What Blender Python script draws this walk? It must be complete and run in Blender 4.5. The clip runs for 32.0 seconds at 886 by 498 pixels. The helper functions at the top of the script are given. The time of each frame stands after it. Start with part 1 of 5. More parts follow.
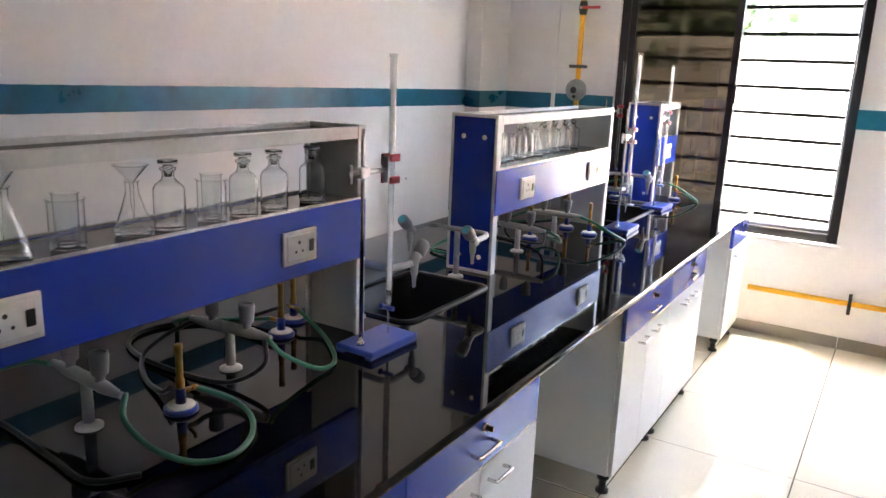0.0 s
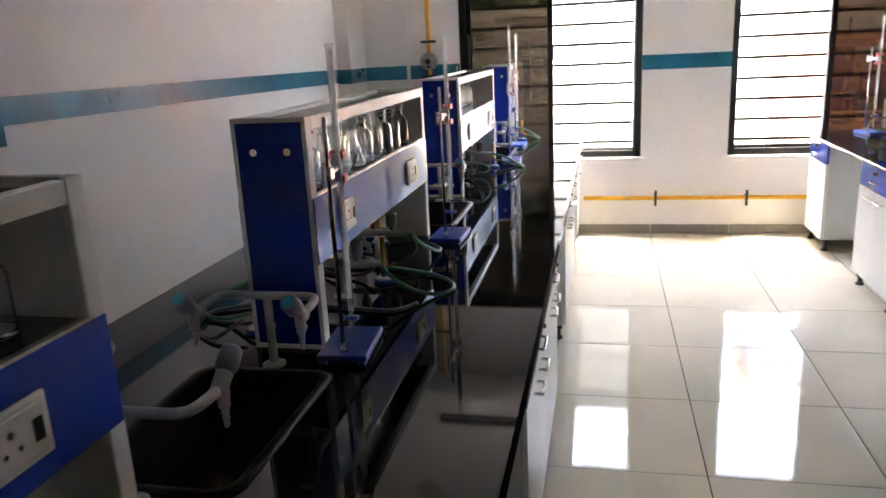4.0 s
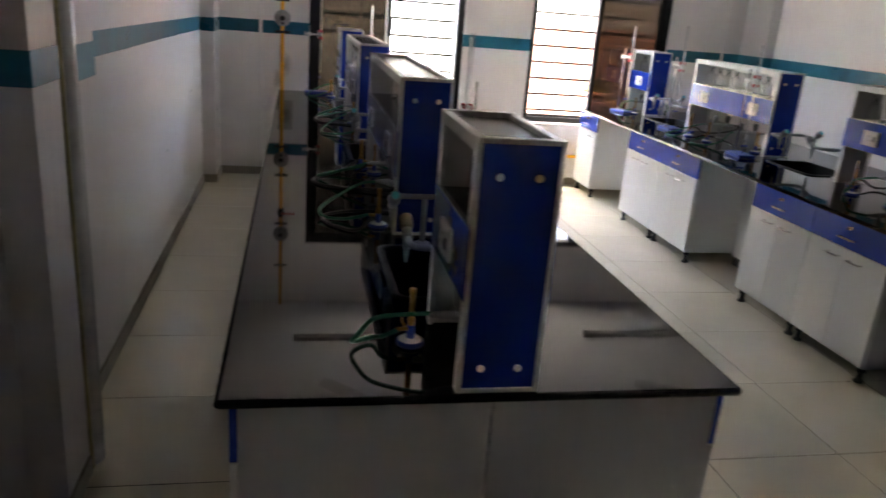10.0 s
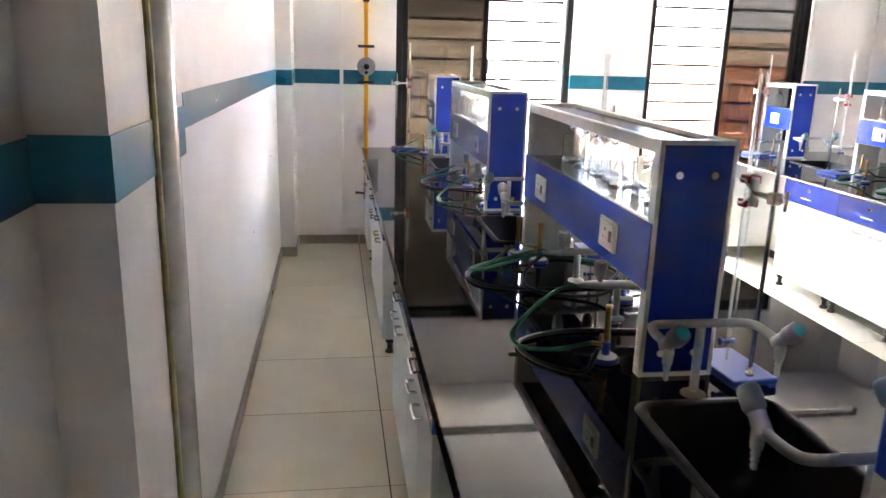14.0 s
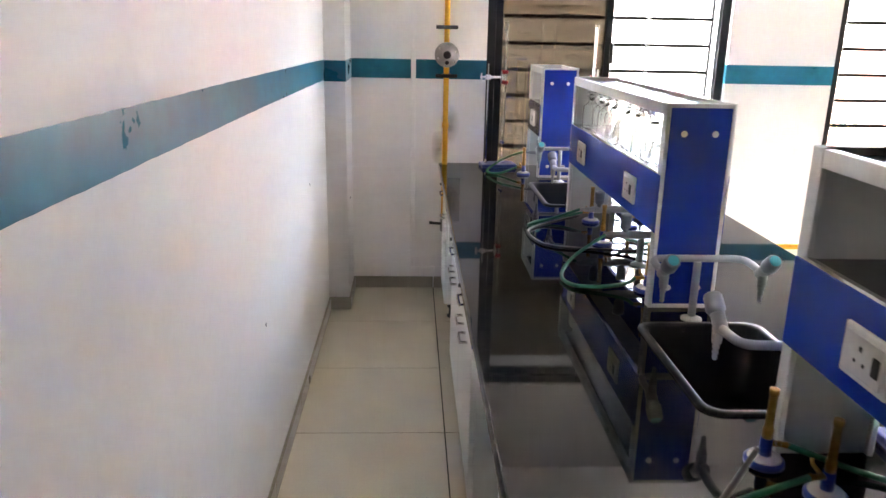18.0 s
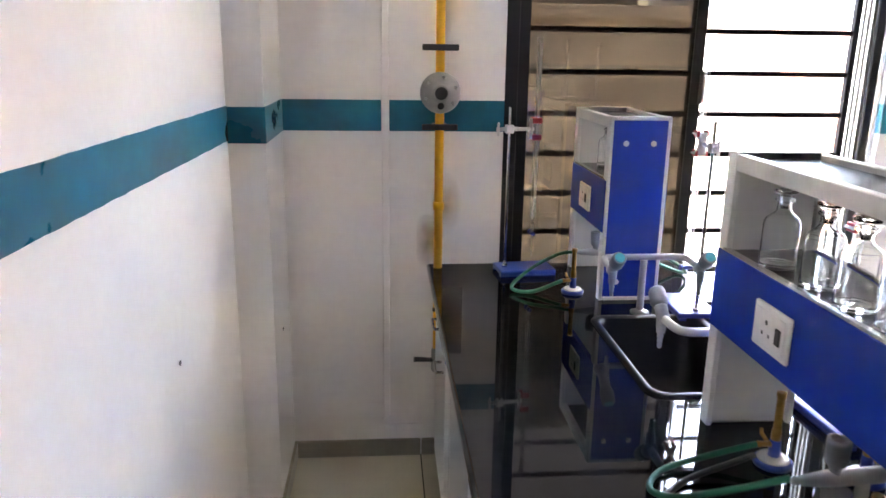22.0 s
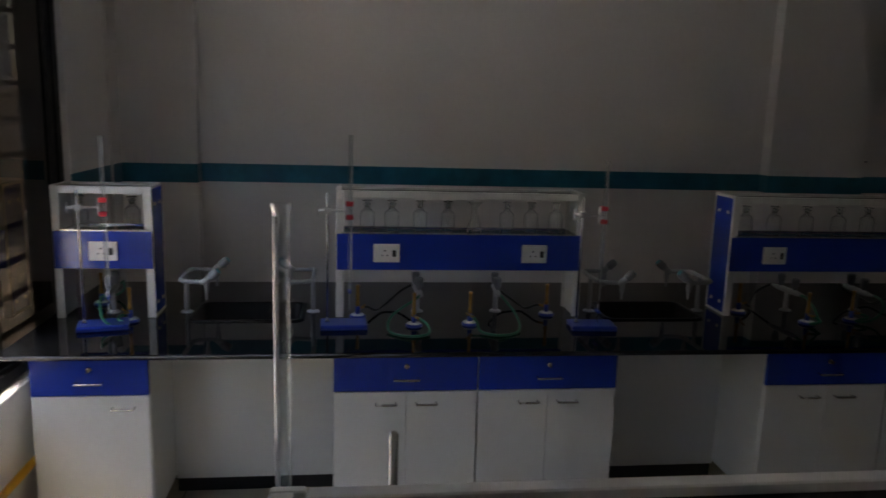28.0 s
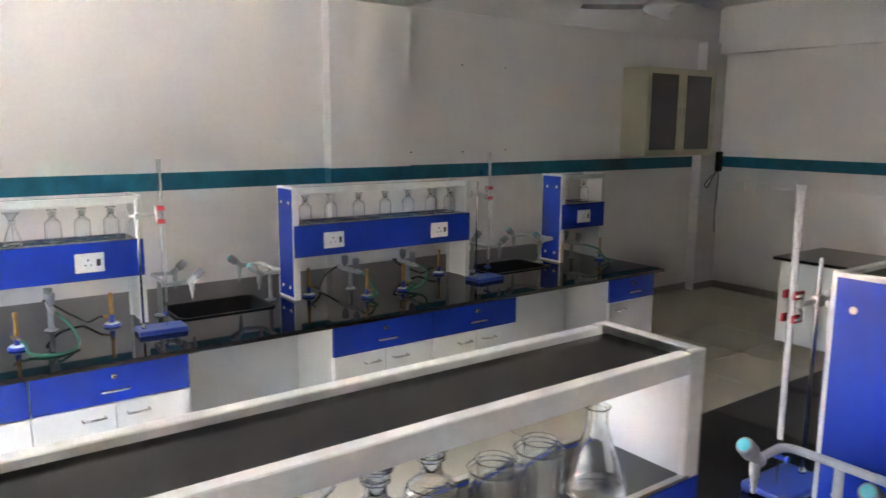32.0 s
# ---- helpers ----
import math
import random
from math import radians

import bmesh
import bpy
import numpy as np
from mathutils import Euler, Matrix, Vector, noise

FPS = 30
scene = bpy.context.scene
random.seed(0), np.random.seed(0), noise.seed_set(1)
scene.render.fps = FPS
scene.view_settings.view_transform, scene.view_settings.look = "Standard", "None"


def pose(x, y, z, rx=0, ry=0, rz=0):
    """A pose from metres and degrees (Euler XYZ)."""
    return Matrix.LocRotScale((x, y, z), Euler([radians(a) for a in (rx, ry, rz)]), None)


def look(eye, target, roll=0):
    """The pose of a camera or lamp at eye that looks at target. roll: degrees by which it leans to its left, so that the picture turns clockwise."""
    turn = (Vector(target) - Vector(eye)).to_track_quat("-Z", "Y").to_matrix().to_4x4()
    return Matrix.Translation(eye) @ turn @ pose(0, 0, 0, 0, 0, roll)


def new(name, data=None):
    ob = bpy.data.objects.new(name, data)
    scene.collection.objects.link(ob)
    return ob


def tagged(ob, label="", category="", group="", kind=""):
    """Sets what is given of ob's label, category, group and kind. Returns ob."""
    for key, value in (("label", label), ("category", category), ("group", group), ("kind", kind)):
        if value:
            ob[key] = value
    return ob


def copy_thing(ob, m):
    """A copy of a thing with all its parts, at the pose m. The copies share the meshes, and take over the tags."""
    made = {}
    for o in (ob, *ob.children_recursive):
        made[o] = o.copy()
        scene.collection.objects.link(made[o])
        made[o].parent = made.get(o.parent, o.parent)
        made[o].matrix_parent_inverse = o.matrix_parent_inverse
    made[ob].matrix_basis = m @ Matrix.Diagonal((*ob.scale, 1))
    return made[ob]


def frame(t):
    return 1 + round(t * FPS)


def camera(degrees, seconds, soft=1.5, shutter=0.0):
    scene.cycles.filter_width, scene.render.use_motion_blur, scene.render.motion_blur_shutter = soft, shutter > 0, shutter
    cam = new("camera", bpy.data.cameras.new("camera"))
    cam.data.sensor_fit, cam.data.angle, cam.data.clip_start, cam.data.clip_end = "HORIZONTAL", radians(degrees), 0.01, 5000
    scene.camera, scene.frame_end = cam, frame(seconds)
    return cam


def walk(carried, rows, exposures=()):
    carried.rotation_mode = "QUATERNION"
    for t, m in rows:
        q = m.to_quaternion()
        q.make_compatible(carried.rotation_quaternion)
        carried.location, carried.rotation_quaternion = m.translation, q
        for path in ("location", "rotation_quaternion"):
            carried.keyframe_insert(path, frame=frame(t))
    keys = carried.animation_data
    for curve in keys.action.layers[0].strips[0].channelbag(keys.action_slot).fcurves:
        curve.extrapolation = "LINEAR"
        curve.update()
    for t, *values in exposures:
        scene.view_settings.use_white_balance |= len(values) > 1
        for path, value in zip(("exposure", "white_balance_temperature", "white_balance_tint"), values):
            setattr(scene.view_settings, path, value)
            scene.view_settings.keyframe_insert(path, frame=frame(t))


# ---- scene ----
cam = camera(61.4, 32.0, 1.5, 0.4)
PATH = [
    (0, (1.389, -5.002, 1.598), (0.374, -3.345, 1.125), 2.22),
    (0.5, (1.381, -5.128, 1.587), (0.371, -3.465, 1.122), 3.57),
    (1, (1.327, -5.322, 1.584), (0.356, -3.641, 1.104), 2.70),
    (1.5, (1.236, -5.511, 1.578), (0.390, -3.767, 1.085), 0.07),
    (2, (1.206, -5.717, 1.591), (0.433, -3.934, 1.117), 0.84),
    (2.5, (1.140, -5.831, 1.588), (0.412, -4.032, 1.106), 0.47),
    (4.5, (0.699, -6.426, 1.578), (0.443, -4.514, 1.050), -2.87),
    (5, (0.580, -6.483, 1.583), (0.535, -4.553, 1.060), -2.41),
    (5.5, (0.410, -6.548, 1.599), (0.681, -4.625, 1.118), -3.64),
    (6, (0.267, -6.624, 1.588), (0.805, -4.756, 1.116), -4.08),
    (6.5, (0.166, -6.764, 1.601), (0.825, -4.945, 1.093), -1.52),
    (7, (0.034, -6.935, 1.668), (0.821, -5.173, 1.142), 0.60),
    (7.5, (-0.053, -7.024, 1.684), (0.901, -5.333, 1.205), 0.86),
    (8, (-0.189, -7.132, 1.711), (0.999, -5.587, 1.263), 2.39),
    (8.5, (-0.213, -7.289, 1.743), (0.967, -5.736, 1.300), 1.40),
    (9, (-0.281, -7.399, 1.726), (0.707, -5.725, 1.255), 2.22),
    (9.5, (-0.373, -7.465, 1.715), (0.337, -5.682, 1.154), 4.09),
    (10, (-0.481, -7.363, 1.690), (-0.088, -5.501, 1.074), 4.59),
    (10.5, (-0.537, -7.173, 1.674), (-0.288, -5.288, 1.051), 3.96),
    (11, (-0.651, -7.116, 1.680), (-0.478, -5.219, 1.071), 3.35),
    (11.5, (-0.702, -7.072, 1.669), (-0.472, -5.168, 1.102), 2.94),
    (12, (-0.723, -6.967, 1.648), (-0.611, -5.042, 1.118), 2.53),
    (12.5, (-0.729, -6.812, 1.644), (-0.643, -4.876, 1.148), 1.61),
    (13, (-0.736, -6.651, 1.642), (-0.685, -4.702, 1.197), 2.70),
    (13.5, (-0.782, -6.466, 1.623), (-0.648, -4.538, 1.108), 2.46),
    (14, (-0.865, -6.261, 1.625), (-0.581, -4.349, 1.110), 1.62),
    (14.5, (-0.882, -6.093, 1.611), (-0.624, -4.185, 1.071), 1.16),
    (16.5, (-0.902, -5.259, 1.608), (-0.640, -3.353, 1.061), 1.56),
    (17, (-0.865, -5.047, 1.607), (-0.650, -3.136, 1.056), 0.39),
    (17.5, (-0.818, -4.835, 1.629), (-0.681, -2.907, 1.115), 1.72),
    (18, (-0.817, -4.632, 1.616), (-0.730, -2.714, 1.055), 1.14),
    (18.5, (-0.844, -4.395, 1.626), (-0.693, -2.479, 1.074), 0.75),
    (19, (-0.836, -4.199, 1.617), (-0.737, -2.280, 1.060), 0.05),
    (19.5, (-0.800, -3.945, 1.616), (-0.729, -2.025, 1.062), 1.38),
    (20, (-0.835, -3.721, 1.607), (-0.783, -1.802, 1.045), 1.01),
    (20.5, (-0.925, -3.480, 1.628), (-0.724, -1.570, 1.067), -0.88),
    (21, (-0.907, -3.265, 1.606), (-0.697, -1.357, 1.045), -0.65),
    (21.5, (-0.877, -3.016, 1.618), (-0.678, -1.090, 1.117), -1.07),
    (22, (-0.814, -2.788, 1.626), (-0.657, -0.862, 1.113), 0.82),
    (22.5, (-0.881, -2.557, 1.632), (-0.533, -0.657, 1.114), 0.91),
    (23, (-0.902, -2.392, 1.655), (-0.307, -0.563, 1.109), 1.10),
    (23.5, (-0.832, -2.229, 1.659), (-0.103, -0.441, 1.138), 1.06),
    (24, (-0.757, -2.072, 1.675), (0.145, -0.360, 1.171), 2.96),
    (24.5, (-0.710, -1.915, 1.669), (0.417, -0.337, 1.180), 3.33),
    (26.5, (-0.633, -1.506, 1.802), (1.217, -0.827, 1.460), 2.16),
    (27, (-0.604, -1.452, 1.808), (1.345, -1.216, 1.427), 1.35),
    (27.5, (-0.611, -1.369, 1.809), (1.355, -1.378, 1.438), 1.31),
    (28, (-0.601, -1.371, 1.805), (1.351, -1.613, 1.443), 1.73),
    (28.5, (-0.617, -1.357, 1.799), (1.304, -1.796, 1.457), 1.66),
    (29, (-0.623, -1.360, 1.803), (1.267, -1.927, 1.478), 1.41),
    (29.5, (-0.666, -1.372, 1.818), (1.187, -2.018, 1.502), 2.3),
    (30, (-0.695, -1.388, 1.826), (1.092, -2.188, 1.498), 2.4),
    (30.5, (-0.672, -1.387, 1.797), (1.073, -2.297, 1.483), 1.6),
    (31, (-0.670, -1.383, 1.772), (1.020, -2.410, 1.474), 0.11),
    (31.5, (-0.687, -1.464, 1.766), (0.956, -2.558, 1.441), 0.47),
    (32, (-0.745, -1.568, 1.767), (0.844, -2.738, 1.438), 0.41),
]
EXPOSURES = [(0, 7.6, 7400, 11), (2.5, 7.52, 7400, 11), (4.5, 7.07, 7400, 11), (6, 6.27, 7400, 11), (7, 6.08, 7400, 11), (8, 6.25, 7400, 11), (9, 6.87, 7400, 11), (10, 7.07, 7400, 11), (11, 8.17, 7400, 11), (12, 8.62, 7400, 11), (13, 8.74, 7400, 11), (19, 8.32, 7400, 11), (22, 8.12, 7400, 11), (23, 7.97, 7400, 11), (24, 7.27, 7400, 11), (24.5, 6.3, 7400, 11), (26.5, 3.55, 7400, 11), (27, 3.17, 7400, 9), (28, 4.6, 7400, 9), (29, 6.65, 7200, 9), (30, 7.15, 7200, 9), (31, 7.6, 7200, 9), (32, 8.0, 7200, 9)]
PATH_ROWS = [(t, look(eye, aim, lean)) for t, eye, aim, lean in PATH]
walk(cam, PATH_ROWS, EXPOSURES)
scene.cycles.transparent_max_bounces = 32
scene.cycles.max_bounces = 24
scene.cycles.transmission_bounces = 24

# ---- world, sun, window light ----
world = bpy.data.worlds.new("sky")
scene.world = world
world.use_nodes = True
wn = world.node_tree.nodes
sky = wn.new("ShaderNodeTexSky")
sky.sky_type, sky.sun_disc = "NISHITA", False
sky.sun_elevation, sky.sun_rotation = radians(80), radians(7)
sky.air_density, sky.dust_density, sky.ozone_density = 0.8, 3.0, 0.4
wn["Background"].inputs["Strength"].default_value = 0.085
world.node_tree.links.new(sky.outputs["Color"], wn["Background"].inputs["Color"])
sun = new("sun", bpy.data.lights.new("sun", "SUN"))
sun.data.energy, sun.data.angle, sun.data.color = 0.45, radians(11), (1.0, 0.99, 0.98)
sun.matrix_world = look((0, 0, 10), (-0.2, -1.65, 10 - 9.4))


# ---- materials ----
def material(name, base, rough=0.5, metal=0.0, var=0.08, scale=6.0, bump=0.0, bump_scale=60.0, fine=0.04, coat=0.0, rnd=0.0, spec=0.5, tint=None, wave=0.0, wave_scale=2.5, stretch=(1, 1, 1)):
    """A node material: base colour with a coarse and a fine noise, a little roughness variation and relief."""
    m = bpy.data.materials.new(name)
    m.use_nodes = True
    nt = m.node_tree
    n, l = nt.nodes, nt.links
    b = n["Principled BSDF"]
    co = n.new("ShaderNodeTexCoord")
    big, small = n.new("ShaderNodeTexNoise"), n.new("ShaderNodeTexNoise")
    big.inputs["Scale"].default_value, big.inputs["Detail"].default_value = scale, 5
    small.inputs["Scale"].default_value, small.inputs["Detail"].default_value = bump_scale, 4
    l.new(co.outputs["Object"], big.inputs["Vector"])
    l.new(co.outputs["Object"], small.inputs["Vector"])
    ramp = n.new("ShaderNodeMapRange")
    ramp.inputs["From Min"].default_value, ramp.inputs["From Max"].default_value = 0.3, 0.7
    ramp.inputs["To Min"].default_value, ramp.inputs["To Max"].default_value = 1 - var, 1 + var * 0.5
    l.new(big.outputs["Fac"], ramp.inputs["Value"])
    r2 = n.new("ShaderNodeMapRange")
    r2.inputs["From Min"].default_value, r2.inputs["From Max"].default_value = 0.3, 0.7
    r2.inputs["To Min"].default_value, r2.inputs["To Max"].default_value = 1 - fine, 1 + fine
    l.new(small.outputs["Fac"], r2.inputs["Value"])
    mul = n.new("ShaderNodeMath")
    mul.operation = "MULTIPLY"
    l.new(ramp.outputs["Result"], mul.inputs[0])
    l.new(r2.outputs["Result"], mul.inputs[1])
    last = mul
    if rnd:
        info, r3 = n.new("ShaderNodeObjectInfo"), n.new("ShaderNodeMapRange")
        r3.inputs["To Min"].default_value, r3.inputs["To Max"].default_value = 1 - rnd, 1 + rnd
        l.new(info.outputs["Random"], r3.inputs["Value"])
        last = n.new("ShaderNodeMath")
        last.operation = "MULTIPLY"
        l.new(mul.outputs[0], last.inputs[0])
        l.new(r3.outputs["Result"], last.inputs[1])
    sc = n.new("ShaderNodeVectorMath")
    sc.operation = "SCALE"
    sc.inputs[0].default_value = base
    l.new(last.outputs[0], sc.inputs["Scale"])
    if tint:
        mixc = n.new("ShaderNodeMix")
        mixc.data_type = "RGBA"
        mixc.inputs["B"].default_value = (*tint, 1)
        spots = n.new("ShaderNodeMapRange")
        spots.inputs["From Min"].default_value, spots.inputs["From Max"].default_value = 0.55, 0.75
        l.new(small.outputs["Fac"], spots.inputs["Value"])
        l.new(spots.outputs["Result"], mixc.inputs["Factor"])
        l.new(sc.outputs["Vector"], mixc.inputs["A"])
        l.new(mixc.outputs["Result"], b.inputs["Base Color"])
    else:
        l.new(sc.outputs["Vector"], b.inputs["Base Color"])
    rr = n.new("ShaderNodeMapRange")
    rr.inputs["To Min"].default_value, rr.inputs["To Max"].default_value = max(rough - 0.25 * rough, 0.0), min(rough + 0.25 * rough, 1)
    l.new(big.outputs["Fac"], rr.inputs["Value"])
    l.new(rr.outputs["Result"], b.inputs["Roughness"])
    b.inputs["Metallic"].default_value = metal
    b.inputs["Coat Weight"].default_value = coat
    b.inputs["Specular IOR Level"].default_value = spec
    if bump:
        bp = n.new("ShaderNodeBump")
        bp.inputs["Strength"].default_value, bp.inputs["Distance"].default_value = bump, 0.002
        l.new(small.outputs["Fac"], bp.inputs["Height"])
        l.new(bp.outputs["Normal"], b.inputs["Normal"])
        if wave:
            # slow unevenness of a hand-worked surface
            mp, slow, bp2 = n.new("ShaderNodeMapping"), n.new("ShaderNodeTexNoise"), n.new("ShaderNodeBump")
            mp.inputs["Scale"].default_value = stretch
            slow.inputs["Scale"].default_value, slow.inputs["Detail"].default_value = wave_scale, 2
            bp2.inputs["Strength"].default_value, bp2.inputs["Distance"].default_value = 1.0, wave
            l.new(co.outputs["Object"], mp.inputs["Vector"])
            l.new(mp.outputs["Vector"], slow.inputs["Vector"])
            l.new(slow.outputs["Fac"], bp2.inputs["Height"])
            l.new(bp2.outputs["Normal"], bp.inputs["Normal"])
    return m


def glass_material(name, colour, clear, base=0.05, milk=0.0, edge=2.2):
    """Thin glass: see-through, with a sharp reflection that grows at glancing angles and an optional milky share."""
    m = bpy.data.materials.new(name)
    m.use_nodes = True
    n, l = m.node_tree.nodes, m.node_tree.links
    n.remove(n["Principled BSDF"])
    out = n["Material Output"]
    tr, gl, mx, lw = n.new("ShaderNodeBsdfTransparent"), n.new("ShaderNodeBsdfGlossy"), n.new("ShaderNodeMixShader"), n.new("ShaderNodeLayerWeight")
    tr.inputs["Color"].default_value = tuple(c * clear for c in colour) + (1,)
    gl.inputs["Roughness"].default_value = 0.03
    lw.inputs["Blend"].default_value = 0.5
    pw, mr = n.new("ShaderNodeMath"), n.new("ShaderNodeMapRange")
    pw.operation = "POWER"
    pw.inputs[1].default_value = edge
    mr.inputs["To Min"].default_value, mr.inputs["To Max"].default_value = base, 0.95
    l.new(lw.outputs["Facing"], pw.inputs[0])
    l.new(pw.outputs[0], mr.inputs["Value"])
    l.new(mr.outputs["Result"], mx.inputs["Fac"])
    first = tr
    if milk:
        d1, d2, df, m2 = n.new("ShaderNodeBsdfDiffuse"), n.new("ShaderNodeBsdfTranslucent"), n.new("ShaderNodeMixShader"), n.new("ShaderNodeMixShader")
        d1.inputs["Color"].default_value = d2.inputs["Color"].default_value = (0.94, 0.95, 0.95, 1)
        l.new(d1.outputs[0], df.inputs[1])
        l.new(d2.outputs[0], df.inputs[2])
        m2.inputs["Fac"].default_value = milk
        l.new(tr.outputs["BSDF"], m2.inputs[1])
        l.new(df.outputs[0], m2.inputs[2])
        first = m2
    l.new(first.outputs[0], mx.inputs[1])
    l.new(gl.outputs["BSDF"], mx.inputs[2])
    l.new(mx.outputs["Shader"], out.inputs["Surface"])
    return m


def solid_glass(name, colour):
    """Glass with a real wall thickness, which bends what lies behind it."""
    m = bpy.data.materials.new(name)
    m.use_nodes = True
    p = m.node_tree.nodes["Principled BSDF"]
    p.inputs["Base Color"].default_value = (*colour, 1)
    p.inputs["Roughness"].default_value = 0.0
    p.inputs["IOR"].default_value = 1.47
    p.inputs["Transmission Weight"].default_value = 1.0
    return m


WALL = material("wall_paint", (0.83, 0.805, 0.785), 0.55, var=0.05, scale=1.3, bump=0.12, bump_scale=35, fine=0.015, wave=0.022, wave_scale=2.6, stretch=(1, 1, 0.45), spec=0.3)
TEAL = material("teal_paint", (0.010, 0.155, 0.235), 0.3, var=0.3, scale=4, bump_scale=14, fine=0.12, spec=0.36)
CEIL = material("ceiling_paint", (0.80, 0.79, 0.77), 0.8, var=0.04, scale=1.5, bump=0.1)
TILE = material("vitrified_tile", (0.63, 0.575, 0.455), 0.055, var=0.06, scale=3, fine=0.03, bump_scale=120, rnd=0.02, spec=0.32)
GROUT = material("grout", (0.07, 0.058, 0.045), 0.9, var=0.2, scale=8)
SKIRT = material("skirting_tile", (0.33, 0.29, 0.23), 0.3, var=0.1, scale=4)
GRANITE = material("black_granite", (0.008, 0.008, 0.009), 0.03, var=0.3, scale=25, bump_scale=500, fine=0.5, spec=0.28, tint=(0.02, 0.02, 0.022))
WHITE = material("white_laminate", (0.74, 0.75, 0.73), 0.32, var=0.03, scale=3, fine=0.01)
INNER = material("grey_white_laminate", (0.66, 0.67, 0.65), 0.38, var=0.04, scale=3, fine=0.015)
BLUE = material("blue_laminate", (0.012, 0.046, 0.38), 0.2, var=0.05, scale=4, fine=0.02)
PVC = material("pvc_edging", (0.74, 0.74, 0.71), 0.35, var=0.08, scale=12)
TOPSHEET = material("dark_top_sheet", (0.014, 0.0137, 0.0133), 0.24, var=0.35, scale=5, fine=0.15, spec=0.13)
SHELFM = material("dark_shelf_stone", (0.03, 0.03, 0.03), 0.12, var=0.3, scale=10, fine=0.2)
PLATE = material("white_plastic", (0.78, 0.78, 0.75), 0.25, var=0.03)
DARK = material("dark_plastic", (0.015, 0.015, 0.016), 0.4, var=0.1)
STEEL = material("brushed_steel", (0.62, 0.61, 0.59), 0.25, metal=1.0, var=0.1, scale=20)
BRASS = material("aged_brass", (0.42, 0.24, 0.07), 0.35, metal=1.0, var=0.35, scale=30)
GREYENAMEL = material("grey_epoxy_enamel", (0.36, 0.37, 0.38), 0.3, var=0.08, scale=20)
KNOBGREY = material("grey_plastic_knob", (0.21, 0.225, 0.24), 0.4, var=0.1, scale=20)
CYAN = material("turquoise_index_disc", (0.06, 0.42, 0.50), 0.3, var=0.08)
HOSE = material("green_rubber_hose", (0.017, 0.165, 0.095), 0.4, var=0.15, scale=40)
HOSEBLACK = material("black_rubber_hose", (0.006, 0.007, 0.007), 0.35, var=0.2, scale=40)
BLUEPAINT = material("blue_enamel", (0.016, 0.05, 0.34), 0.3, var=0.12, scale=15, bump=0.2, bump_scale=120)
SINK = material("black_polypropylene", (0.003, 0.003, 0.0035), 0.4, var=0.2, scale=10, spec=0.18)
RED = material("red_rubber_grip", (0.42, 0.02, 0.035), 0.45, var=0.1)
REDLEVER = material("red_lever", (0.55, 0.05, 0.03), 0.4, var=0.1)
YELLOW = material("yellow_pipe_paint", (0.88, 0.45, 0.018), 0.4, var=0.12, scale=10, bump=0.2, bump_scale=60)
ALU = material("cast_aluminium", (0.36, 0.355, 0.34), 0.5, metal=0.6, var=0.15, scale=20)
CLAMPM = material("cast_clamp_metal", (0.66, 0.65, 0.63), 0.32, metal=0.75, var=0.12, scale=30)
FRAMEBLK = material("black_window_frame", (0.008, 0.008, 0.009), 0.45, var=0.15, scale=8, spec=0.3)
BARBLK = material("black_grille_paint", (0.005, 0.005, 0.006), 0.8, var=0.15, scale=8, spec=0.05)
CREAM = material("cream_steel", (0.56, 0.53, 0.38), 0.4, var=0.05, scale=4)
FANWHITE = material("fan_enamel", (0.62, 0.61, 0.58), 0.35, var=0.06)
PIPEPVC = material("white_pvc_pipe", (0.86, 0.85, 0.82), 0.12, var=0.12, scale=9, fine=0.05, bump_scale=30)
FOAM = material("yellowed_sealant", (0.55, 0.50, 0.26), 0.7, var=0.2, scale=12, bump=0.3)
CONCRETE = material("outdoor_concrete", (0.60, 0.58, 0.55), 0.85, var=0.15, scale=1.5, bump=0.3, bump_scale=20)
STONE = material("beige_stone_wall", (0.56, 0.50, 0.41), 0.85, var=0.4, scale=2.5, bump=0.4, bump_scale=15, fine=0.15)
BRICKRED = material("terracotta_wall", (0.56, 0.265, 0.165), 0.85, var=0.3, scale=2.5, bump=0.4, bump_scale=15, fine=0.1)
LEAF = material("foliage", (0.05, 0.09, 0.03), 0.6, var=0.5, scale=6, rnd=0.2)
MARKS = material("graduation_ink", (0.36, 0.36, 0.37), 0.5)
GLASS = solid_glass("clear_glass", (0.97, 0.985, 0.98))
THICKGLASS = solid_glass("thick_clear_glass", (0.94, 0.965, 0.955))
MILKGLASS = glass_material("milky_burette_glass", (0.93, 0.95, 0.95), 0.95, 0.16, 0.22)
BURGLASS = glass_material("clouded_burette_glass", (0.97, 0.98, 0.98), 0.99, 0.03, 0.02)
ENAMEL = glass_material("white_enamel_strip", (0.95, 0.96, 0.96), 0.95, 0.03, 0.8)
TINT = glass_material("bronze_tinted_glass", (0.85, 0.76, 0.65), 0.11, 0.03, edge=4.5)
CABGLASS = glass_material("smoked_cabinet_glass", (0.8, 0.85, 0.85), 0.18)


